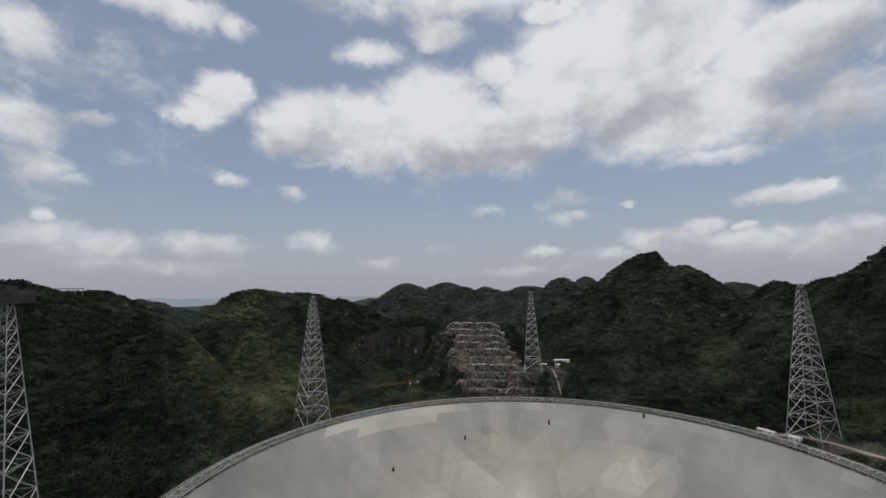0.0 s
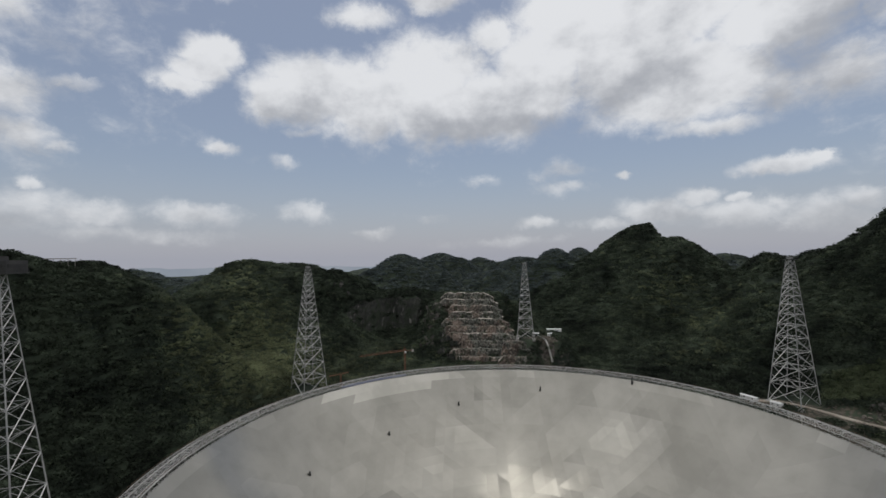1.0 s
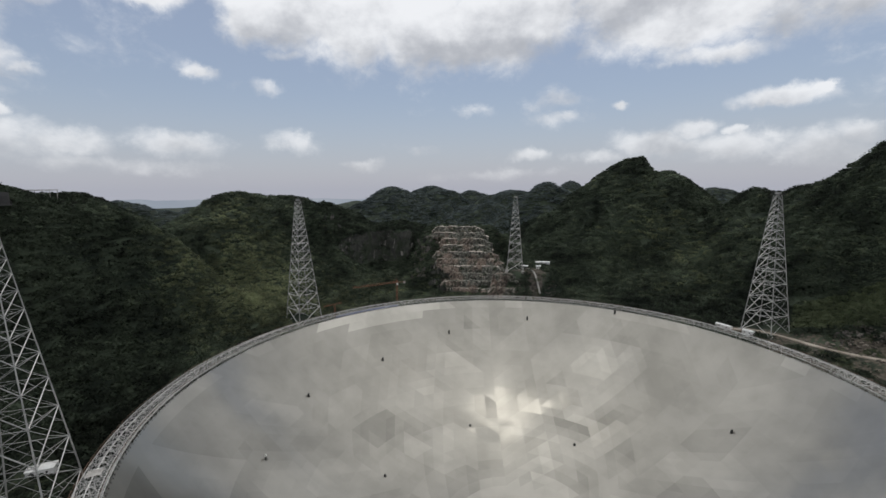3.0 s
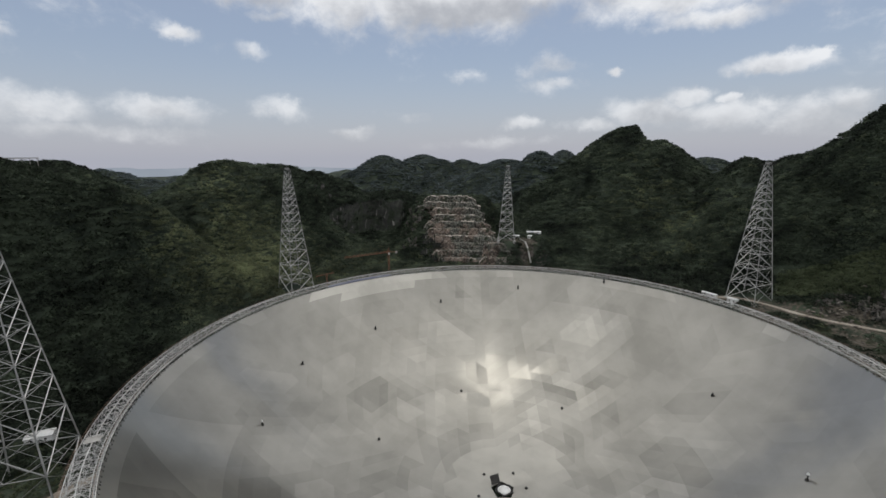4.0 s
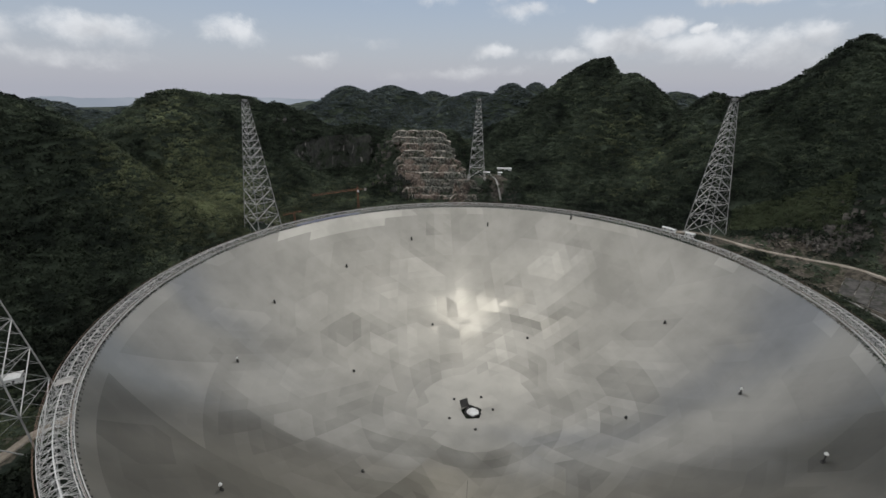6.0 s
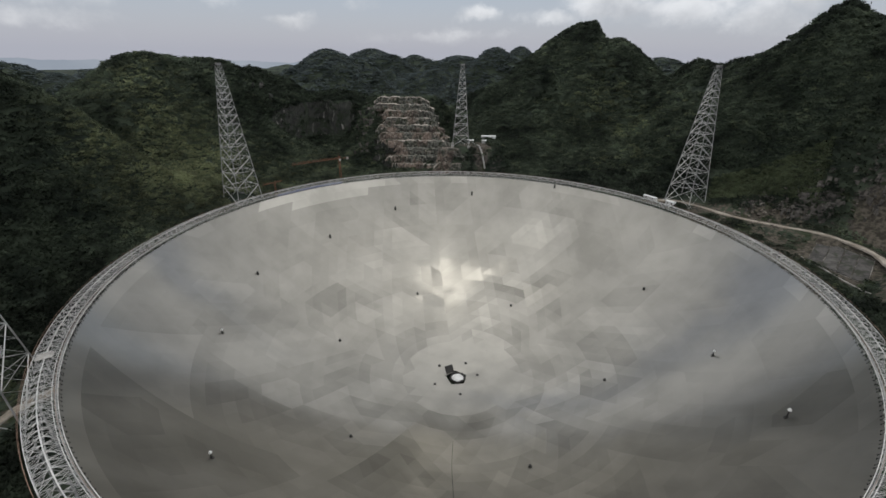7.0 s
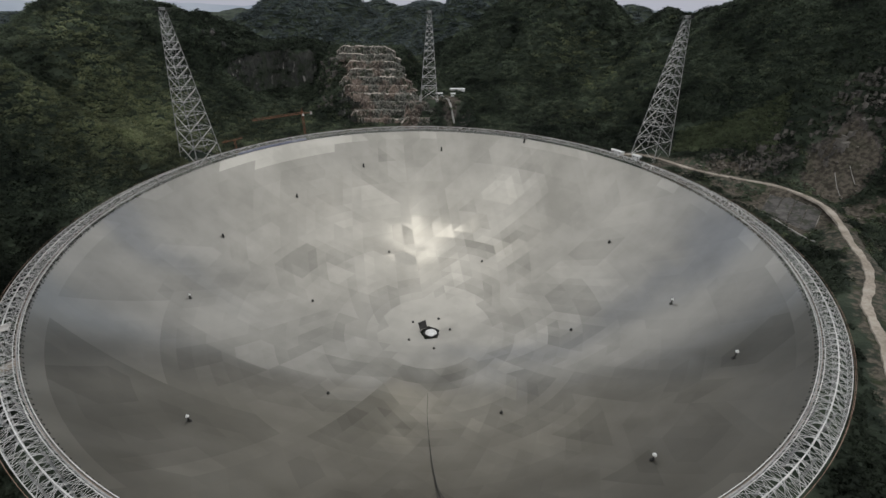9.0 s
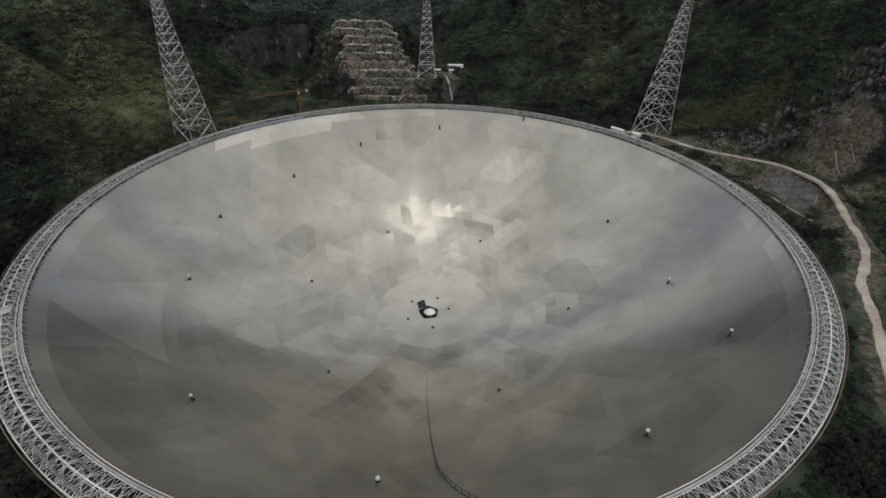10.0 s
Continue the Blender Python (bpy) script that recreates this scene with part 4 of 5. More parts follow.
def build_rubble():
    """Broken rock on the cleared ground and along the cliffs: many loose pieces in one mesh."""
    rnd = np.random.RandomState(21)
    ico = bmesh.new()
    bmesh.ops.create_icosphere(ico, subdivisions=1, radius=1.0)
    base = np.array([v.co[:] for v in ico.verts])
    faces = np.array([[v.index for v in f.verts] for f in ico.faces])
    ico.free()
    block = np.array([(x, y, z) for z in (-1.5, 0.2, 1.2) for x, y in ((-0.8, -0.6), (0.1, -0.9), (0.9, -0.5), (0.8, 0.6), (-0.7, 0.7))])
    block_faces = np.array([t for k in (0, 5) for i in range(5) for t in ((k + i, k + (i + 1) % 5, k + 5 + i), (k + (i + 1) % 5, k + 5 + (i + 1) % 5, k + 5 + i))] + [(10, 11, 12), (10, 12, 13), (10, 13, 14)])
    for name, mat, spread, label in (
            ("rubble", RUBBLE, [((410, 50), (55, 45), 90, 1.3), ((292, 70), (22, 60), 90, 1.2), ((384, -6), (28, 32), 120, 1.2), ((320, 98), (40, 10), 70, 1.8), ((-30, 300), (90, 8), 150, 1.2), ((42, 296), (12, 16), 40, 1.0), ((-118, 368), (13, 40), 110, 1.7), ((-4, 360), (10, 40), 70, 1.4)], "pale broken rock strewn over cleared ground"),
            ("crags", GREY_ROCK, [((-132, 375), (14, 45), 45, 2.4), ((312, 108), (14, 6), 60, 1.2), ((338, 90), (14, 8), 60, 1.4), ((358, 78), (10, 8), 50, 1.5), ((400, 66), (26, 16), 110, 1.9), ((350, 86), (16, 8), 50, 1.8), ((8, 385), (20, 45), 30, 2.0)], "grey limestone crags breaking through the woods")):
        vs, fs, n = [], [], 0
        for (cx, cy), (sx, sy), count, size in spread:
            x, y = cx + rnd.uniform(-1, 1, count) * sx, cy + rnd.uniform(-1, 1, count) * sy
            z = settled(x, y)
            for i in range(count):
                if math.hypot(x[i], y[i]) < 266:
                    continue
                s = size * rnd.uniform(0.35, 1.5) * np.array([rnd.uniform(0.7, 1.6), rnd.uniform(0.6, 1.1), rnd.uniform(0.5, 1.3 if name == "crags" else 0.8)])
                v = (base if name == "rubble" else block) * rnd.uniform(0.6, 1.25, (len(base if name == "rubble" else block), 1)) * s
                a = rnd.uniform(0, 6.28)
                v = np.stack([v[:, 0] * math.cos(a) - v[:, 1] * math.sin(a), v[:, 0] * math.sin(a) + v[:, 1] * math.cos(a), v[:, 2]], 1)
                vs.append(v + [x[i], y[i], z[i] + s[2] * 0.25 + (1.0 if name == "crags" else 0)])
                fs.append((faces if name == "rubble" else block_faces) + n)
                n += len(v)
        tagged(new(name, tri_mesh(name, np.vstack(vs), np.vstack(fs), mat)), label, "rocks", kind="stuff")


build_rubble()


def build_cliff():
    """Bare upright faces of limestone that stand out of the woods on the cliff, and the broken flank of the quarry."""
    rnd = np.random.RandomState(33)
    cliff = thing("limestone_cliff", Matrix(), "pale streaked limestone faces showing through the dark woods", "cliff")
    # the long wall: adjoining faces that lie on the steepest of the slope
    rows, column = 9, []
    for i in range(64):
        x = -258 + 2 * i
        y = np.arange(325, 450, 0.5)
        z = land(np.full_like(y, x), y)
        steep = np.where(np.gradient(z, 0.5) > 1.0)[0]
        if len(steep) < 6:
            column.append(None)
            continue
        lo, hi = steep[0], steep[-1]
        z0, z1 = z[lo], z[hi] + rnd.uniform(-3, 1.5)
        column.append([(x + rnd.uniform(-0.6, 0.6), float(np.interp(h, z[lo:hi + 1], y[lo:hi + 1])) - 2.0 - rnd.uniform(0, 1.4) + 2.2 * value_noise(np.array([x * 0.22]), np.array([h * 0.05]))[0], h)
                       for h in np.linspace(z0, z1, rows)])
    for first in range(0, 64, 4):
        strip = column[first:first + 5]
        strip = strip if None not in strip and len(strip) > 1 else []
        vs = [p for c in strip for p in c]
        fs = [(c * rows + k, (c + 1) * rows + k, (c + 1) * rows + k + 1, c * rows + k + 1) for c in range(len(strip) - 1) for k in range(rows - 1)]
        # a top that runs back into the slope
        n = len(vs)
        vs += [(c[-1][0], c[-1][1] + 7, c[-1][2] - 1.0) for c in strip]
        fs += [(c * rows + rows - 1, (c + 1) * rows + rows - 1, n + c + 1, n + c) for c in range(len(strip) - 1)]
        if fs:
            part("rock_face", (vs, fs), PALE_FACE, cliff)
    spots = [(-264, 363, 2.2, 13), (-283, 384, 2.5, 9), (-249, 353, 2, 9), (-291, 372, 1.6, 8), (-146, 402, 3, 8), (-129, 397, 2.5, 12), (-120, 380, 2.5, 11)]
    flank = [(-111 + 36 * rnd.rand(), 309 + 40 * rnd.rand(), rnd.uniform(2.5, 4.5), rnd.uniform(4, 9)) for _ in range(26)]
    for x, y, wide, high in spots + flank:
        n = 6
        foot = ground_at(x, y) - 1
        tall = high * rnd.uniform(0.5, 1.15, n + 1)
        tall[::3] *= 0.6
        vs, fs = [], []
        for i in range(n + 1):
            px = x - wide + 2 * wide * i / n
            dip = rnd.uniform(-0.9, 0.9)
            for dy, up in ((0.0, 0.0), (dip, 0.35), (dip + 0.3, 0.7), (dip + 0.6, 1.0), (6.0, 0.95), (7.0, 0.0)):
                vs.append((px + rnd.uniform(-0.3, 0.3), y - 5 + dy + rnd.uniform(-0.3, 0.3), foot + tall[i] * up + rnd.uniform(-0.5, 0.5) * (up > 0)))
        for i in range(n):
            for k in range(5):
                a = i * 6 + k
                fs += [(a, a + 6, a + 7), (a, a + 7, a + 1)]
        part("rock_face", (vs, fs), PALE_FACE, cliff)


build_cliff()


def build_tarps():
    """Blue sheets along the inner walkway of the ring."""
    t = thing("blue_sheeting", Matrix(), "faded blue sheeting hung along the ring truss", "sheeting")
    for k in range(18):
        a0 = radians(-52 + k * 1.05)
        a1 = radians(-52 + k * 1.05 + 1.0)
        vs = []
        for a in (a0, (a0 + a1) / 2, a1):
            for r, z in ((250.0, 0.4), (249.7, 1.6), (249.9, 3.0), (250.15, 3.0), (250.15, 0.4)):
                w = 0.12 * math.sin(37 * a + 9 * z)
                vs.append(((r + w) * math.sin(a), (r + w) * math.cos(a), z))
        fs = []
        for s in range(2):
            for i in range(5):
                j = (i + 1) % 5
                fs.append((s * 5 + i, s * 5 + j, s * 5 + 5 + j, s * 5 + 5 + i))
        fs += [(0, 1, 2, 3, 4), (14, 13, 12, 11, 10)]
        part("sheet", (vs, fs), BLUE, t)


build_tarps()

# ---- things in the dish ----


def dish_z(x, y):
    return BALL_Z - math.sqrt(BALL ** 2 - x * x - y * y)


def pillar(x, y, head, high):
    """A measuring pillar that comes up through the panels; head: its white cap's width, or 0."""
    z = dish_z(x, y)
    p = thing("measuring_pillar", pose(x, y, z), "white-capped measuring pillar rising through the dish" if head else "dark stub of a measuring pillar in the dish", "pillar", "measuring pillars")
    g = blank()
    bar(g, (0, 0, -6), (0, 0, high), 0.7 if head else 1.5, 0.6 if head else 1.4, 10)
    part("shaft", g, DARK_STEEL, p)
    g = blank()
    vs, fs = g
    n = 12
    nrm = Vector((-x, -y, BALL_Z - z)).normalized()
    u = nrm.cross(Vector((0, 1, 0))).normalized()
    v = nrm.cross(u)
    w = 1.3
    for rr, up in ((w, 0.12), (w, 0.5), (w * 0.7, 0.5), (w * 0.7, 0.12)):
        for i in range(n):
            a = 2 * math.pi * i / n
            vs.append(u * rr * math.cos(a) + v * rr * math.sin(a) + nrm * up)
    for k in range(4):
        for i in range(n):
            fs.append((k * n + i, k * n + (i + 1) % n, (k + 1) % 4 * n + (i + 1) % n, (k + 1) % 4 * n + i))
    part("collar", g, DARK_STEEL, p, "dark collar round the opening")
    if head:
        g = blank()
        bar(g, (0, 0, high), (0, 0, high + 0.5), head, head, 12)
        bar(g, (0, 0, high + 0.5), (0, 0, high + 1.4), head, head * 0.45, 12)
        part("cap", g, WHITE, p, "round white cap")


for x, y, head, high in ((-139.5, -146.7, 1.6, 3.6), (-35.8, -200.4, 1.8, 2.8), (95.5, -193.3, 1.7, 3.8), (174.8, -136.6, 1.7, 5.2), (188.5, -54.3, 1.5, 4.0),
                         (183.9, 51.9, 0, 2.5), (-191.2, -22.7, 1.4, 2.8), (-193.4, 62.3, 0, 3.0), (-142.2, 149.1, 0, 3.5), (-71.5, 209, 0, 4.0),
                         (27.3, 231.8, 0, 4.5), (129.2, 210.9, 0, 4.5)):
    pillar(x, y, head, high)
for x, y in ((121.6, -32.9), (43.5, -113.5), (-79.7, -87.4), (-111, 27.4), (63.3, 92.2), (-40.3, 112.3)):
    pillar(x, y, 0, 1.6)
for x, y in ((-15.7, 16), (9.7, 19.6), (19.4, 3.1), (-20, -9), (2.4, -21.8)):
    pillar(x, y, 0, 1.0)


def build_hub():
    h = thing("centre_opening", pose(1, 0, -DISH_DEEP + 0.2), "dark five-sided opening with a white dome at the dish centre", "opening")
    pent = [Vector((8.2 * math.sin(radians(72 * i + 40)), 7.6 * math.cos(radians(72 * i + 40)), 0)) for i in range(5)]
    g = blank()
    vs, fs = g
    for k, up in ((1.0, 0.3), (1.0, 0.7), (0.82, 0.7), (0.82, -1.5)):
        for p in pent:
            vs.append(p * k + Vector((0, 0, up)))
    for k in range(3):
        for i in range(5):
            fs.append((k * 5 + i, k * 5 + (i + 1) % 5, (k + 1) * 5 + (i + 1) % 5, (k + 1) * 5 + i))
    fs.append((19, 18, 17, 16, 15))
    part("rim", g, DARK_STEEL, h, "dark steel rim")
    g = blank()
    vs, fs = g
    rings, n = 6, 20
    for k in range(rings):
        t = k / (rings - 1) * math.pi / 2
        for i in range(n):
            a = 2 * math.pi * i / n
            vs.append(Vector((5.6 * math.cos(t) * math.cos(a), 5.0 * math.cos(t) * math.sin(a), 1.8 * math.sin(t))))
    for k in range(rings - 1):
        for i in range(n):
            fs.append((k * n + i, k * n + (i + 1) % n, (k + 1) * n + (i + 1) % n, (k + 1) * n + i))
    part("dome", g, WHITE, h, "low white dome", True)
    g = blank()
    box(g, pose(-7.5, 8.5, 2.6, 58, 0, 28), 8.0, 7.5, 0.3)
    part("hatch", g, DARK_STEEL, h, "raised dark hatch panel")
    g = blank()
    for x, y in ((-10, 6), (-4.5, 8.5)):
        bar(g, (x, y, 0), (x, y + 2, 4.5), 0.3)
    part("prop", g, DARK_STEEL, h)


build_hub()


def build_rope_fence():
    f = thing("rope_fence", Matrix(), "dark rope fence climbing the dish panels", "fence")
    line = [(-6.4, -82), (-8.2, -110), (-8.4, -137), (-7.9, -173), (-5.7, -195), (3.1, -215), (20, -236)]
    line = spline([(x, y, 0) for x, y in line], 60)
    pts = [Vector((p[0], p[1], dish_z(p[0], p[1]) + 0.25)) for p in line]
    g = blank()
    for p, q in zip(pts, pts[1:]):
        bar(g, p, q, 0.35)
    part("lower_rope", g, DARK_STEEL, f)
    g = blank()
    tops = [p + Vector((0, 0, 0.1 + 3.2 * float(ease(-120, -205, p.y)))) for p in pts]
    for p, q in zip(tops, tops[1:]):
        bar(g, p, q, 0.3)
    part("upper_rope", g, DARK_STEEL, f)
    for p, q in list(zip(pts, tops))[26::2]:
        g = blank()
        bar(g, p, q, 0.4)
        part("post", g, DARK_STEEL, f)


build_rope_fence()

# ---- the woods ----


def crown_template(rnd, lobes, leaves, tuft=0.19):
    """A tree about one wide and one high: a tapered trunk, uneven lobes and loose leaf tufts."""
    ico = bmesh.new()
    bmesh.ops.create_icosphere(ico, subdivisions=1, radius=1.0)
    base = np.array([v.co[:] for v in ico.verts])
    faces = np.array([[v.index for v in f.verts] for f in ico.faces])
    ico.free()
    vs, fs, n = [], [], 0
    for k in range(lobes):
        a = rnd.uniform(0, 6.28)
        off = rnd.uniform(0.0, 0.34) if k else 0.0
        c = np.array([off * math.cos(a), off * math.sin(a), rnd.uniform(0.4, 0.85)])
        s = rnd.uniform(0.2, 0.34) * np.array([1, 1, rnd.uniform(0.75, 1.1)])
        v = base * s * rnd.uniform(0.5, 1.4, (len(base), 1)) + c
        vs.append(v)
        fs.append(faces + n)
        n += len(v)
    for k in range(leaves):
        d = rnd.normal(size=3)
        d /= np.linalg.norm(d)
        d[2] = abs(d[2]) - 0.15
        c = d * np.array([0.52, 0.52, 0.4]) * rnd.uniform(0.7, 1.12) + np.array([0, 0, 0.5])
        v = c + rnd.uniform(-tuft, tuft, (3, 3))
        # the leaf's face looks out of the crown and up
        up = np.dot(np.cross(v[1] - v[0], v[2] - v[0]), d + np.array([0, 0, 0.6])) > 0
        vs.append(v)
        fs.append(np.array([[0, 1, 2] if up else [0, 2, 1]]) + n)
        n += 3
    t = np.array([[0.05, 0, -0.1], [-0.03, 0.04, -0.1], [-0.03, -0.04, -0.1], [0, 0, 0.6]])
    vs.append(t)
    fs.append(np.array([[0, 1, 3], [1, 2, 3], [2, 0, 3]]) + n)
    return np.vstack(vs), np.vstack(fs)


def slope_at(x, y):
    return (land(x + 3, y) - land(x - 3, y)) / 6, (land(x, y + 3) - land(x, y - 3)) / 6


# sunlit patches painted into the leaf colour: place and breadth
SUNLIT_PATCHES = [(-335, 100, 40), (-325, 165, 50), (-345, 250, 55), (-390, 285, 45), (262, 430, 45), (280, 370, 45), (255, 275, 45), (215, 290, 35)]


def plant(name, spots, size, templates, rnd, mat, label, low=0.85):
    """Trees on all spots in one mesh; their leaves face out from the crown and off the slope."""
    vs, ns, fs, lit_tones, n = [], [], [], [], 0
    which = rnd.randint(len(templates), size=len(spots))
    for k, (tv, tf) in enumerate(templates):
        at = spots[which == k]
        m = len(at)
        a = rnd.uniform(0, 6.28, m)
        s = rnd.uniform(0.6, 1.35, m) * size
        hgt = s * rnd.uniform(0.85, 1.1, m)
        ux = tv[None, :, 0] * np.cos(a)[:, None] - tv[None, :, 1] * np.sin(a)[:, None]
        uy = tv[None, :, 0] * np.sin(a)[:, None] + tv[None, :, 1] * np.cos(a)[:, None]
        x, y = ux * s[:, None] + at[:, :1], uy * s[:, None] + at[:, 1:2]
        z = tv[None, :, 2] * hgt[:, None] * low + at[:, 2:3] - 0.25 * hgt[:, None]
        vs.append(np.stack([x, y, z], -1).reshape(-1, 3))
        gx, gy = slope_at(at[:, 0], at[:, 1])
        g = np.stack([-gx, -gy, np.ones(m)], -1)
        g /= np.linalg.norm(g, axis=1)[:, None]
        out = np.stack([ux, uy, np.broadcast_to(tv[None, :, 2] - 0.5, ux.shape)], -1)
        out = out * 0.95 + g[:, None, :] * 0.7
        out /= np.linalg.norm(out, axis=2)[:, :, None]
        ns.append(out.reshape(-1, 3))
        # cloud shadow on the west hill, put into the tone by the noise's offset
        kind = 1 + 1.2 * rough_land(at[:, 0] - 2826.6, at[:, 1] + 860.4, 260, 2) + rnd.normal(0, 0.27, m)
        # sunlit patches low on the two slopes and duller leaves above them, painted into the tone
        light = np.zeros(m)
        for cx, cy, w in SUNLIT_PATCHES:
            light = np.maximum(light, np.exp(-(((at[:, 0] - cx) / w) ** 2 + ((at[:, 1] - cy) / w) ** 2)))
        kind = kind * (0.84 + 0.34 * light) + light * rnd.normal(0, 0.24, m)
        # shade round the foot of the ring, painted into the leaf tone
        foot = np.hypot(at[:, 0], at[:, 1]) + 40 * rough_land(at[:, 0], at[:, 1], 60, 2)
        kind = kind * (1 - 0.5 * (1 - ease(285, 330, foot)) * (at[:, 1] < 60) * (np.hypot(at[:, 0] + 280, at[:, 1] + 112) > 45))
        lit_tones.append(np.repeat(np.clip(kind, 0.3, 2.1), len(tv)))
        fs.append((tf[None] + (np.arange(m) * len(tv))[:, None, None] + n).reshape(-1, 3))
        n += m * len(tv)
    me = tri_mesh(name, np.vstack(vs), np.vstack(fs), mat, np.vstack(ns))
    # broad stretches of painted sun and shade, with a random spread per tree
    lit_tone = np.concatenate(lit_tones)
    me.attributes.new("lit_tone", "FLOAT", "POINT").data.foreach_set("value", lit_tone.astype(np.float32))
    tagged(new(name, me), label, "trees", kind="stuff")


def spots_between(rnd, r0, r1, gap):
    g = np.arange(-r1, r1, gap)
    x, y = [v.ravel() + rnd.uniform(-0.45, 0.45, v.size) * gap for v in np.meshgrid(g, g)]
    r = np.hypot(x, y)
    b = np.degrees(np.arctan2(x + 20, y + 340))
    keep = (r > r0) & (r < r1) & (b > -80) & (b < 72)
    x, y = x[keep], y[keep]
    bare = bare_land(x, y)
    gx, gy = slope_at(x, y)
    d, _ = near_road(x, y)
    keep = (rnd.rand(len(x)) < 0.52 * np.sqrt(1 + gx ** 2 + gy ** 2)) & (rnd.uniform(0.1, 0.95, len(x)) > bare) & (d > 6 + 9 * rnd.rand(len(x)) ** 2 + 5 * (np.hypot(x, y) < 345))
    # few trees cling to the upright limestone
    keep &= (x < -258) | (x > -136) | (y < 320) | (y > 450) | (np.abs(gy) < 1.0) | (rnd.rand(len(x)) < 0.2 + 0.6 * (rough_land(x, y * 0.4, 16, 2) > 0.02))
    x, y = x[keep], y[keep]
    return np.stack([x, y, settled(x, y)], -1)


def build_woods():
    rnd = np.random.RandomState(11)
    fine = [crown_template(rnd, 0, 46) for _ in range(8)]
    mid = [crown_template(rnd, 0, 34, 0.22) for _ in range(6)]
    far = [crown_template(rnd, 0, 18, 0.34) for _ in range(6)]

    def cleared(p):
        """Only the trees that stand clear of the towers."""
        ok = np.hypot(p[:, 0] + 266, p[:, 1] + 129) > 26
        for cx, cy in ((15, 300), (261, 141), (-243, 169)):
            ok &= np.hypot(p[:, 0] - cx, p[:, 1] - cy) > 19
        dx, dy = p[:, 0] - 326, p[:, 1] - 126
        ok &= (np.abs(13 * dx - 9 * dy) > 740) | (np.abs(28 * dx + 36 * dy) > 740)
        return p[ok]

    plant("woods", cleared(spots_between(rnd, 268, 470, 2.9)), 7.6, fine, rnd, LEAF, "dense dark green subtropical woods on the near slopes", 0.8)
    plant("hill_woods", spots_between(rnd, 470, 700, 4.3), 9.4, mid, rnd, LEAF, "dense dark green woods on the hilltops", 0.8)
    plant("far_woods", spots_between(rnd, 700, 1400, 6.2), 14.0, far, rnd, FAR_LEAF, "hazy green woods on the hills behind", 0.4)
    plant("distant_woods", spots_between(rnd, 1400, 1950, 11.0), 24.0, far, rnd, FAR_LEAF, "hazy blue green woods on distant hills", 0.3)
    # the bright bushes over the rock cut, and loose ones on the cleared slope
    u, v = rnd.uniform(-1, 1, 950), rnd.uniform(-1, 1, 950)
    x, y = 326 + 36 * u + 9 * v, 126 - 28 * u + 13 * v
    x, y = np.append(x, rnd.uniform(272, 340, 120)), np.append(y, rnd.uniform(-70, 110, 120))
    ok = (np.hypot(x, y) > 270) & (near_road(x, y)[0] > 6) & ((x > 330) | (y > 80) | (rough_land(x, y, 30, 2) > 0.08) | (y < -20)) & ~((x > 297) & (x < 348) & (y > -26) & (y < 52))
    x, y = x[ok], y[ok]
    plant("bushes", np.stack([x, y, settled(x, y)], -1), 5.4, fine, rnd, BUSH, "bright green bushes above the rock cut and below the road")
    # shrubs that cling to the limestone wall
    x = rnd.uniform(-262, -138, 900)
    y = rnd.uniform(335, 440, 900)
    gx, gy = slope_at(x, y)
    ok = (gy > 1.0) & (rough_land(x, y, 24, 2) > -0.06)
    x, y = x[ok], y[ok]
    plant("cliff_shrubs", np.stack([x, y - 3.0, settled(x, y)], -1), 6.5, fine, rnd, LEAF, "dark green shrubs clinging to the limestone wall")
    # low scrub on the cleared ground round the foot of the tower by the ring
    u, v = rnd.normal(0, 1, 420), rnd.normal(0, 1, 420)
    x, y = -281 + 19 * u, -112 + 19 * v
    ok = (np.hypot(x, y) > 268) & (near_road(x, y)[0] > 4.5)
    x, y = x[ok], y[ok]
    plant("scrub", np.stack([x, y, settled(x, y)], -1), 2.4, fine, rnd, BUSH, "low olive green scrub round the tower's feet")


build_woods()

# ---- the dish: triangular panels ----


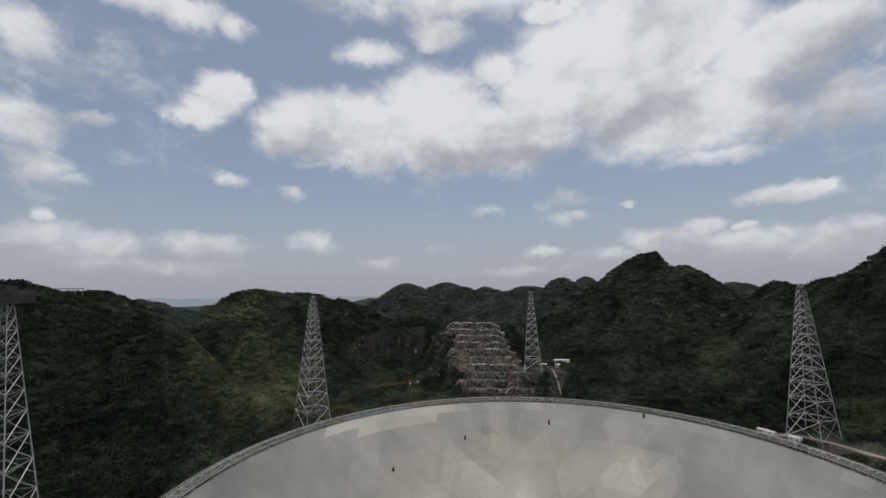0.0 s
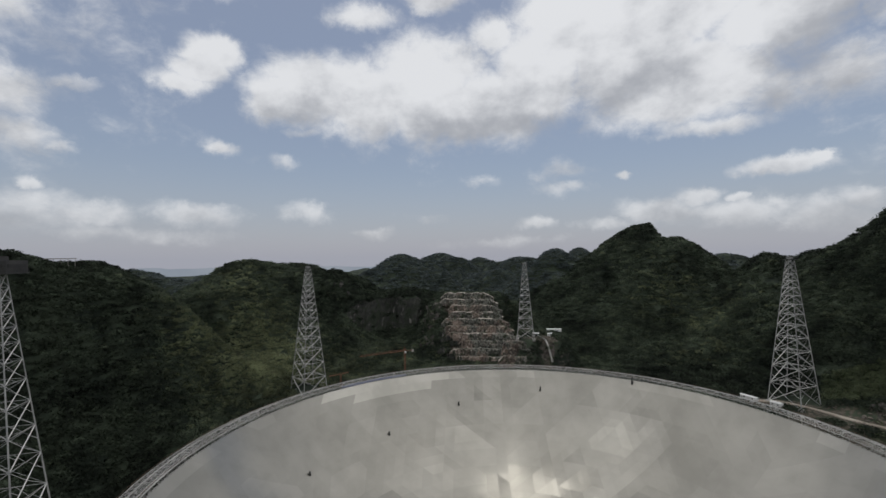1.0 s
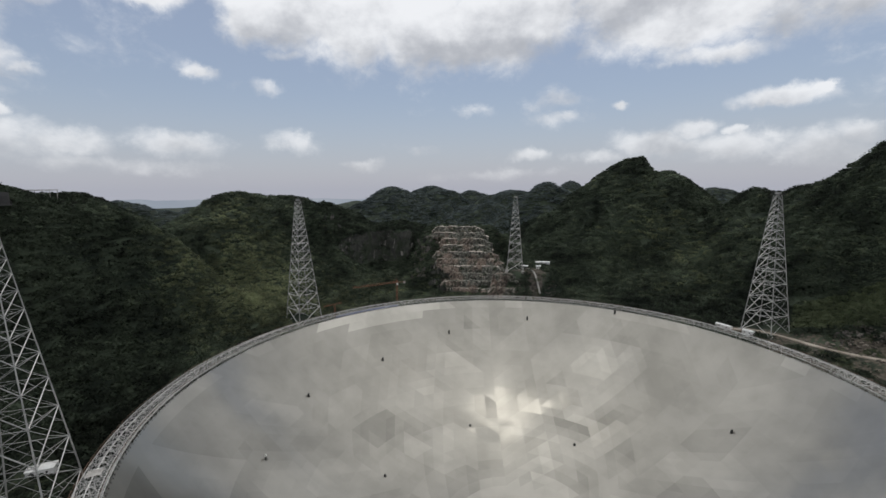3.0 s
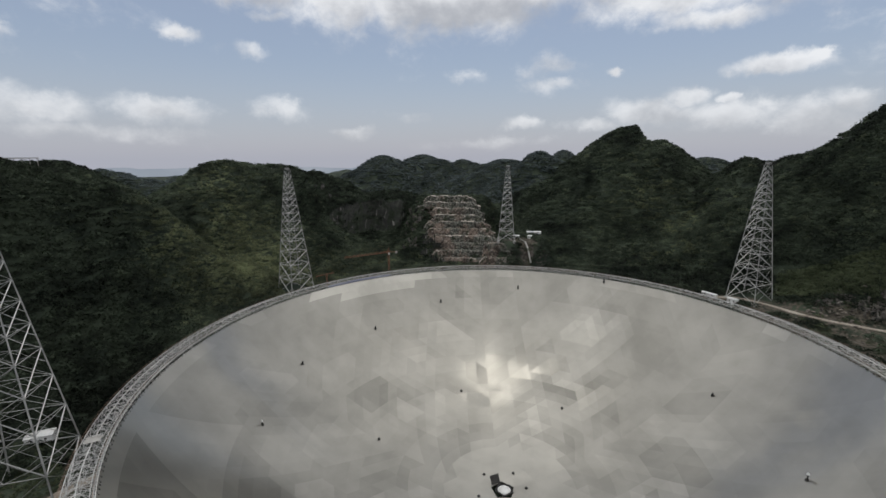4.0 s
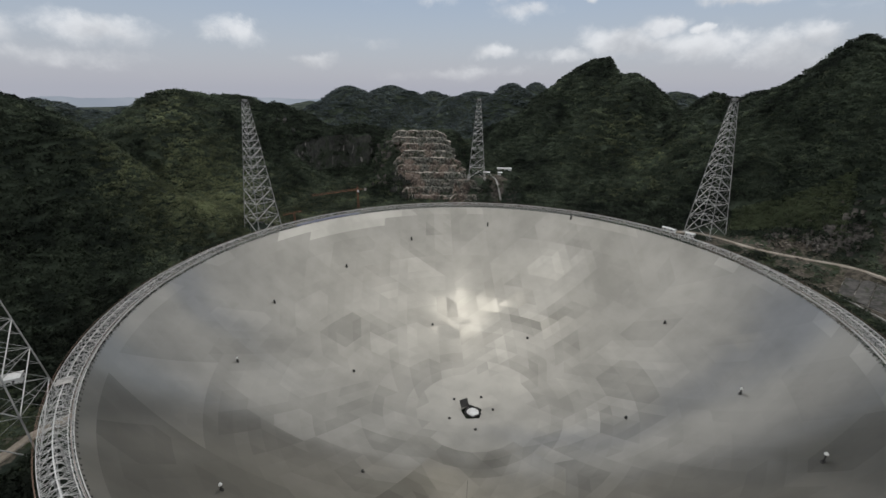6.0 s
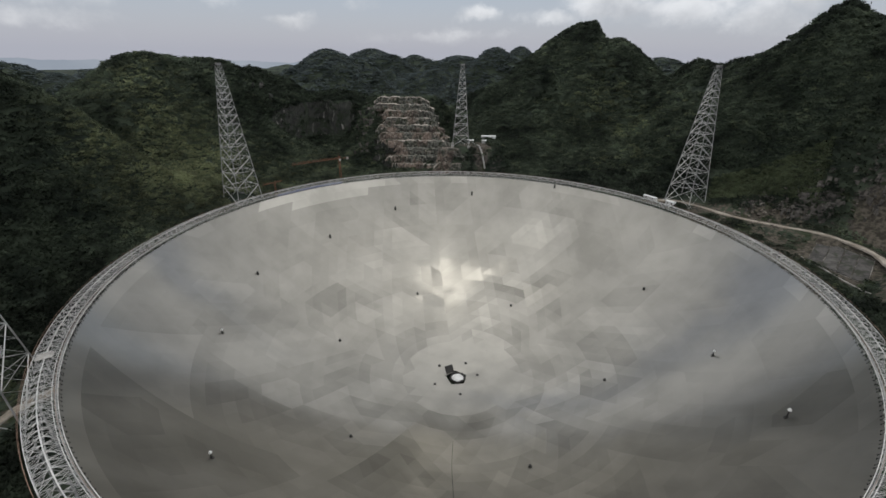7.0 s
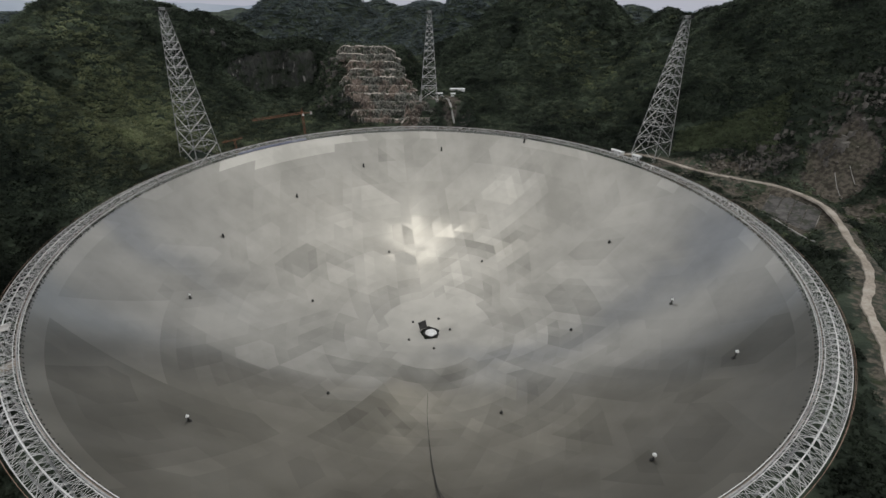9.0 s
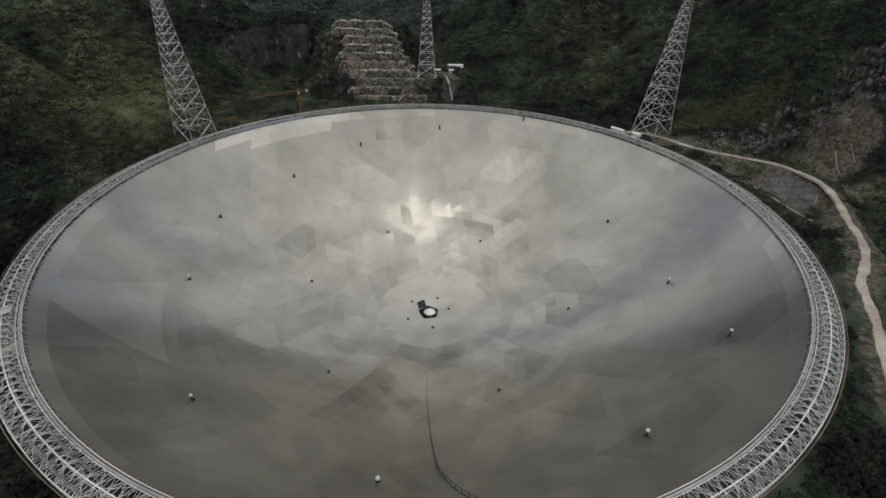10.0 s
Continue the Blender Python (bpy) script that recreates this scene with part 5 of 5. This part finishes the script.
def build_dish():
    rnd = np.random.RandomState(12)
    dish = thing("dish_reflector", Matrix(), "huge dull silver dish of triangular aluminium panels", "dish")
    rings = 29
    full = math.asin(DISH_R / BALL)

    def place(k, i):
        """Corner i of ring k, on the ball."""
        th = full * k / rings
        a = 2 * math.pi * i / max(5 * k, 1) - 0.09
        return np.array([BALL * math.sin(th) * math.sin(a), BALL * math.sin(th) * math.cos(a), BALL_Z - BALL * math.cos(th)])

    tris = []
    for k in range(rings):
        for s in range(5):
            for j in range(k + 1):
                tris.append((place(k, s * k + j), place(k + 1, s * (k + 1) + j), place(k + 1, s * (k + 1) + j + 1), s, k, j, k + 0.67, j + 0.33))
            for j in range(k):
                tris.append((place(k, s * k + j), place(k + 1, s * (k + 1) + j + 1), place(k, s * k + j + 1), s, k, j, k + 0.33, j + 0.67))
    # groups of panels that share a tone and a tilt, bounded by the lines of the lattice
    sector, row, across = np.array([t[3] for t in tris]), np.array([t[6] for t in tris]), np.array([t[7] for t in tris])
    tilts, tone_and_shine = rnd.normal(0, 0.001, (len(tris), 2)), np.ones(len(tris))
    tilts[:, 0] += np.array([-0.005, 0.004, 0.0, -0.003, 0.005])[sector]

    def lay(count, middle, spread, sizes, tone, tilt, lean=(0.0, 0.0), pale=0.0):
        """Lays groups of panels round a middle: their sizes in panels, the spread of tone and tilt, a common lean and paleness."""
        for _ in range(count):
            x, y = middle[0] + spread * rnd.normal(), middle[1] + spread * rnd.normal()
            if math.hypot(x, y) > DISH_R - 6:
                continue
            k = math.asin(math.hypot(x, y) / BALL) / full * rings
            turn = ((math.atan2(x, y) + 0.09) / (2 * math.pi)) % 1 * 5
            j = (turn % 1) * k
            lo = [math.floor(v - rnd.uniform(*sizes) / 2) for v in (k, j, k - j)]
            hi = [a + round(rnd.uniform(*sizes)) for a in lo]
            on = sector == int(turn)
            for v, a, b in zip((row, across, row - across), lo, hi):
                on &= (v > a) & (v < b)
            tone_and_shine[on] += float(np.clip(rnd.normal(pale, tone), -0.15, 0.15))
            tilts[on] += rnd.normal(0, tilt, 2) + np.array(lean) * rnd.uniform(0.7, 1.2)

    lay(90, (0, 0), 170, (6, 12), 0.04, 0.004)
    lay(240, (0, 0), 150, (3, 7), 0.05, 0.006)
    lay(170, (-10, -20), 120, (2, 5), 0.06, 0.008)
    lay(70, (10, 130), 60, (2, 4), 0.06, 0.016)
    lay(130, (10, -90), 85, (2, 5), 0.07, 0.003)
    # cloud reflection on the east side, painted in as paler groups
    lay(10, (128, -42), 24, (2, 5), 0.03, 0.004, pale=0.09)
    # two stretches where many groups still lean outwards
    lay(16, (85, 135), 34, (2, 5), 0.03, 0.012, (0.036, 0.005), 0.03)
    lay(8, (-112, 192), 20, (2, 5), 0.04, 0.008, (-0.016, 0.016))
    joined, faces, normals, tones = [], [], [], []
    single = 0
    batches = {}

    def batch_of(cell, chance, lo, hi):
        """The tone that a group of panels along the rim shares."""
        if cell not in batches:
            batches[cell] = rnd.uniform(lo, hi) if rnd.rand() < chance else 1.0
        return batches[cell]
    for (p, q, r, s, k, j, u, v), tilt, tone in zip(tris, tilts, tone_and_shine):
        c = (p + q + r) / 3
        if np.hypot(c[0], c[1]) < 6.5:
            continue
        push = np.array([tilt[0], tilt[1], 0.0])
        az = math.degrees(math.atan2(c[0], c[1]))
        # a lighter many-sided patch round the centre
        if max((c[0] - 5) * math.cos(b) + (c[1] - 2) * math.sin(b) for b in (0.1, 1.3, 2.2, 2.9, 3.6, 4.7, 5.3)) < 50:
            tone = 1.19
        # a bright reflection painted as tone on the west side, bounded by three lines of the lattice, and duller ones
        # round it
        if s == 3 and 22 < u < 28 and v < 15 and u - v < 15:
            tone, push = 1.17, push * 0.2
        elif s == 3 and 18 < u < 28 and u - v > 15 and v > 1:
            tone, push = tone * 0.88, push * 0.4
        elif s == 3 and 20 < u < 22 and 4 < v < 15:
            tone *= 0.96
        # lighter tones along the rim row, lightest to the north-west
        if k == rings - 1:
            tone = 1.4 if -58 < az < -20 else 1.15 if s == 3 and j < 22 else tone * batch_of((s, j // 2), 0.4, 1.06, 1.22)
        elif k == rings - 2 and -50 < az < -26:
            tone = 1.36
        unit = lambda v: v / np.linalg.norm(v)
        mid = unit(np.array([0, 0, BALL_Z]) - c)
        if np.dot(np.cross(q - p, r - p), mid) < 0:
            q, r = r, q
        top = []
        for e in (p, q, r):
            top.append(c + (e - c) * 0.9992)
        vs = top + [v - mid * 0.18 for v in top]
        fs = [(0, 1, 2), (5, 4, 3), (0, 3, 4, 1), (1, 4, 5, 2), (2, 5, 3, 0)]
        curved = [unit(unit(np.array([0, 0, BALL_Z]) - v) + push) for v in top] + [(0, 0, 0)] * 15
        if single < 300 and np.hypot(c[0] + 10, c[1] + 150) < 68:
            single += 1
            ob = part("panel", (vs, fs), PANEL, dish)
            ob.data.normals_split_custom_set(curved)
            ob.data.attributes.new("tone_and_shine", "FLOAT", "POINT").data.foreach_set("value", [tone] * 6)
        else:
            n = len(joined)
            joined += vs
            faces += [tuple(n + i for i in f) for f in fs]
            normals += curved
            tones += [tone] * 6
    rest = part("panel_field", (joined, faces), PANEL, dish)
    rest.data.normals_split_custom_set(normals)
    rest.data.attributes.new("tone_and_shine", "FLOAT", "POINT").data.foreach_set("value", tones)
    rest["kind"] = "stuff"


build_dish()
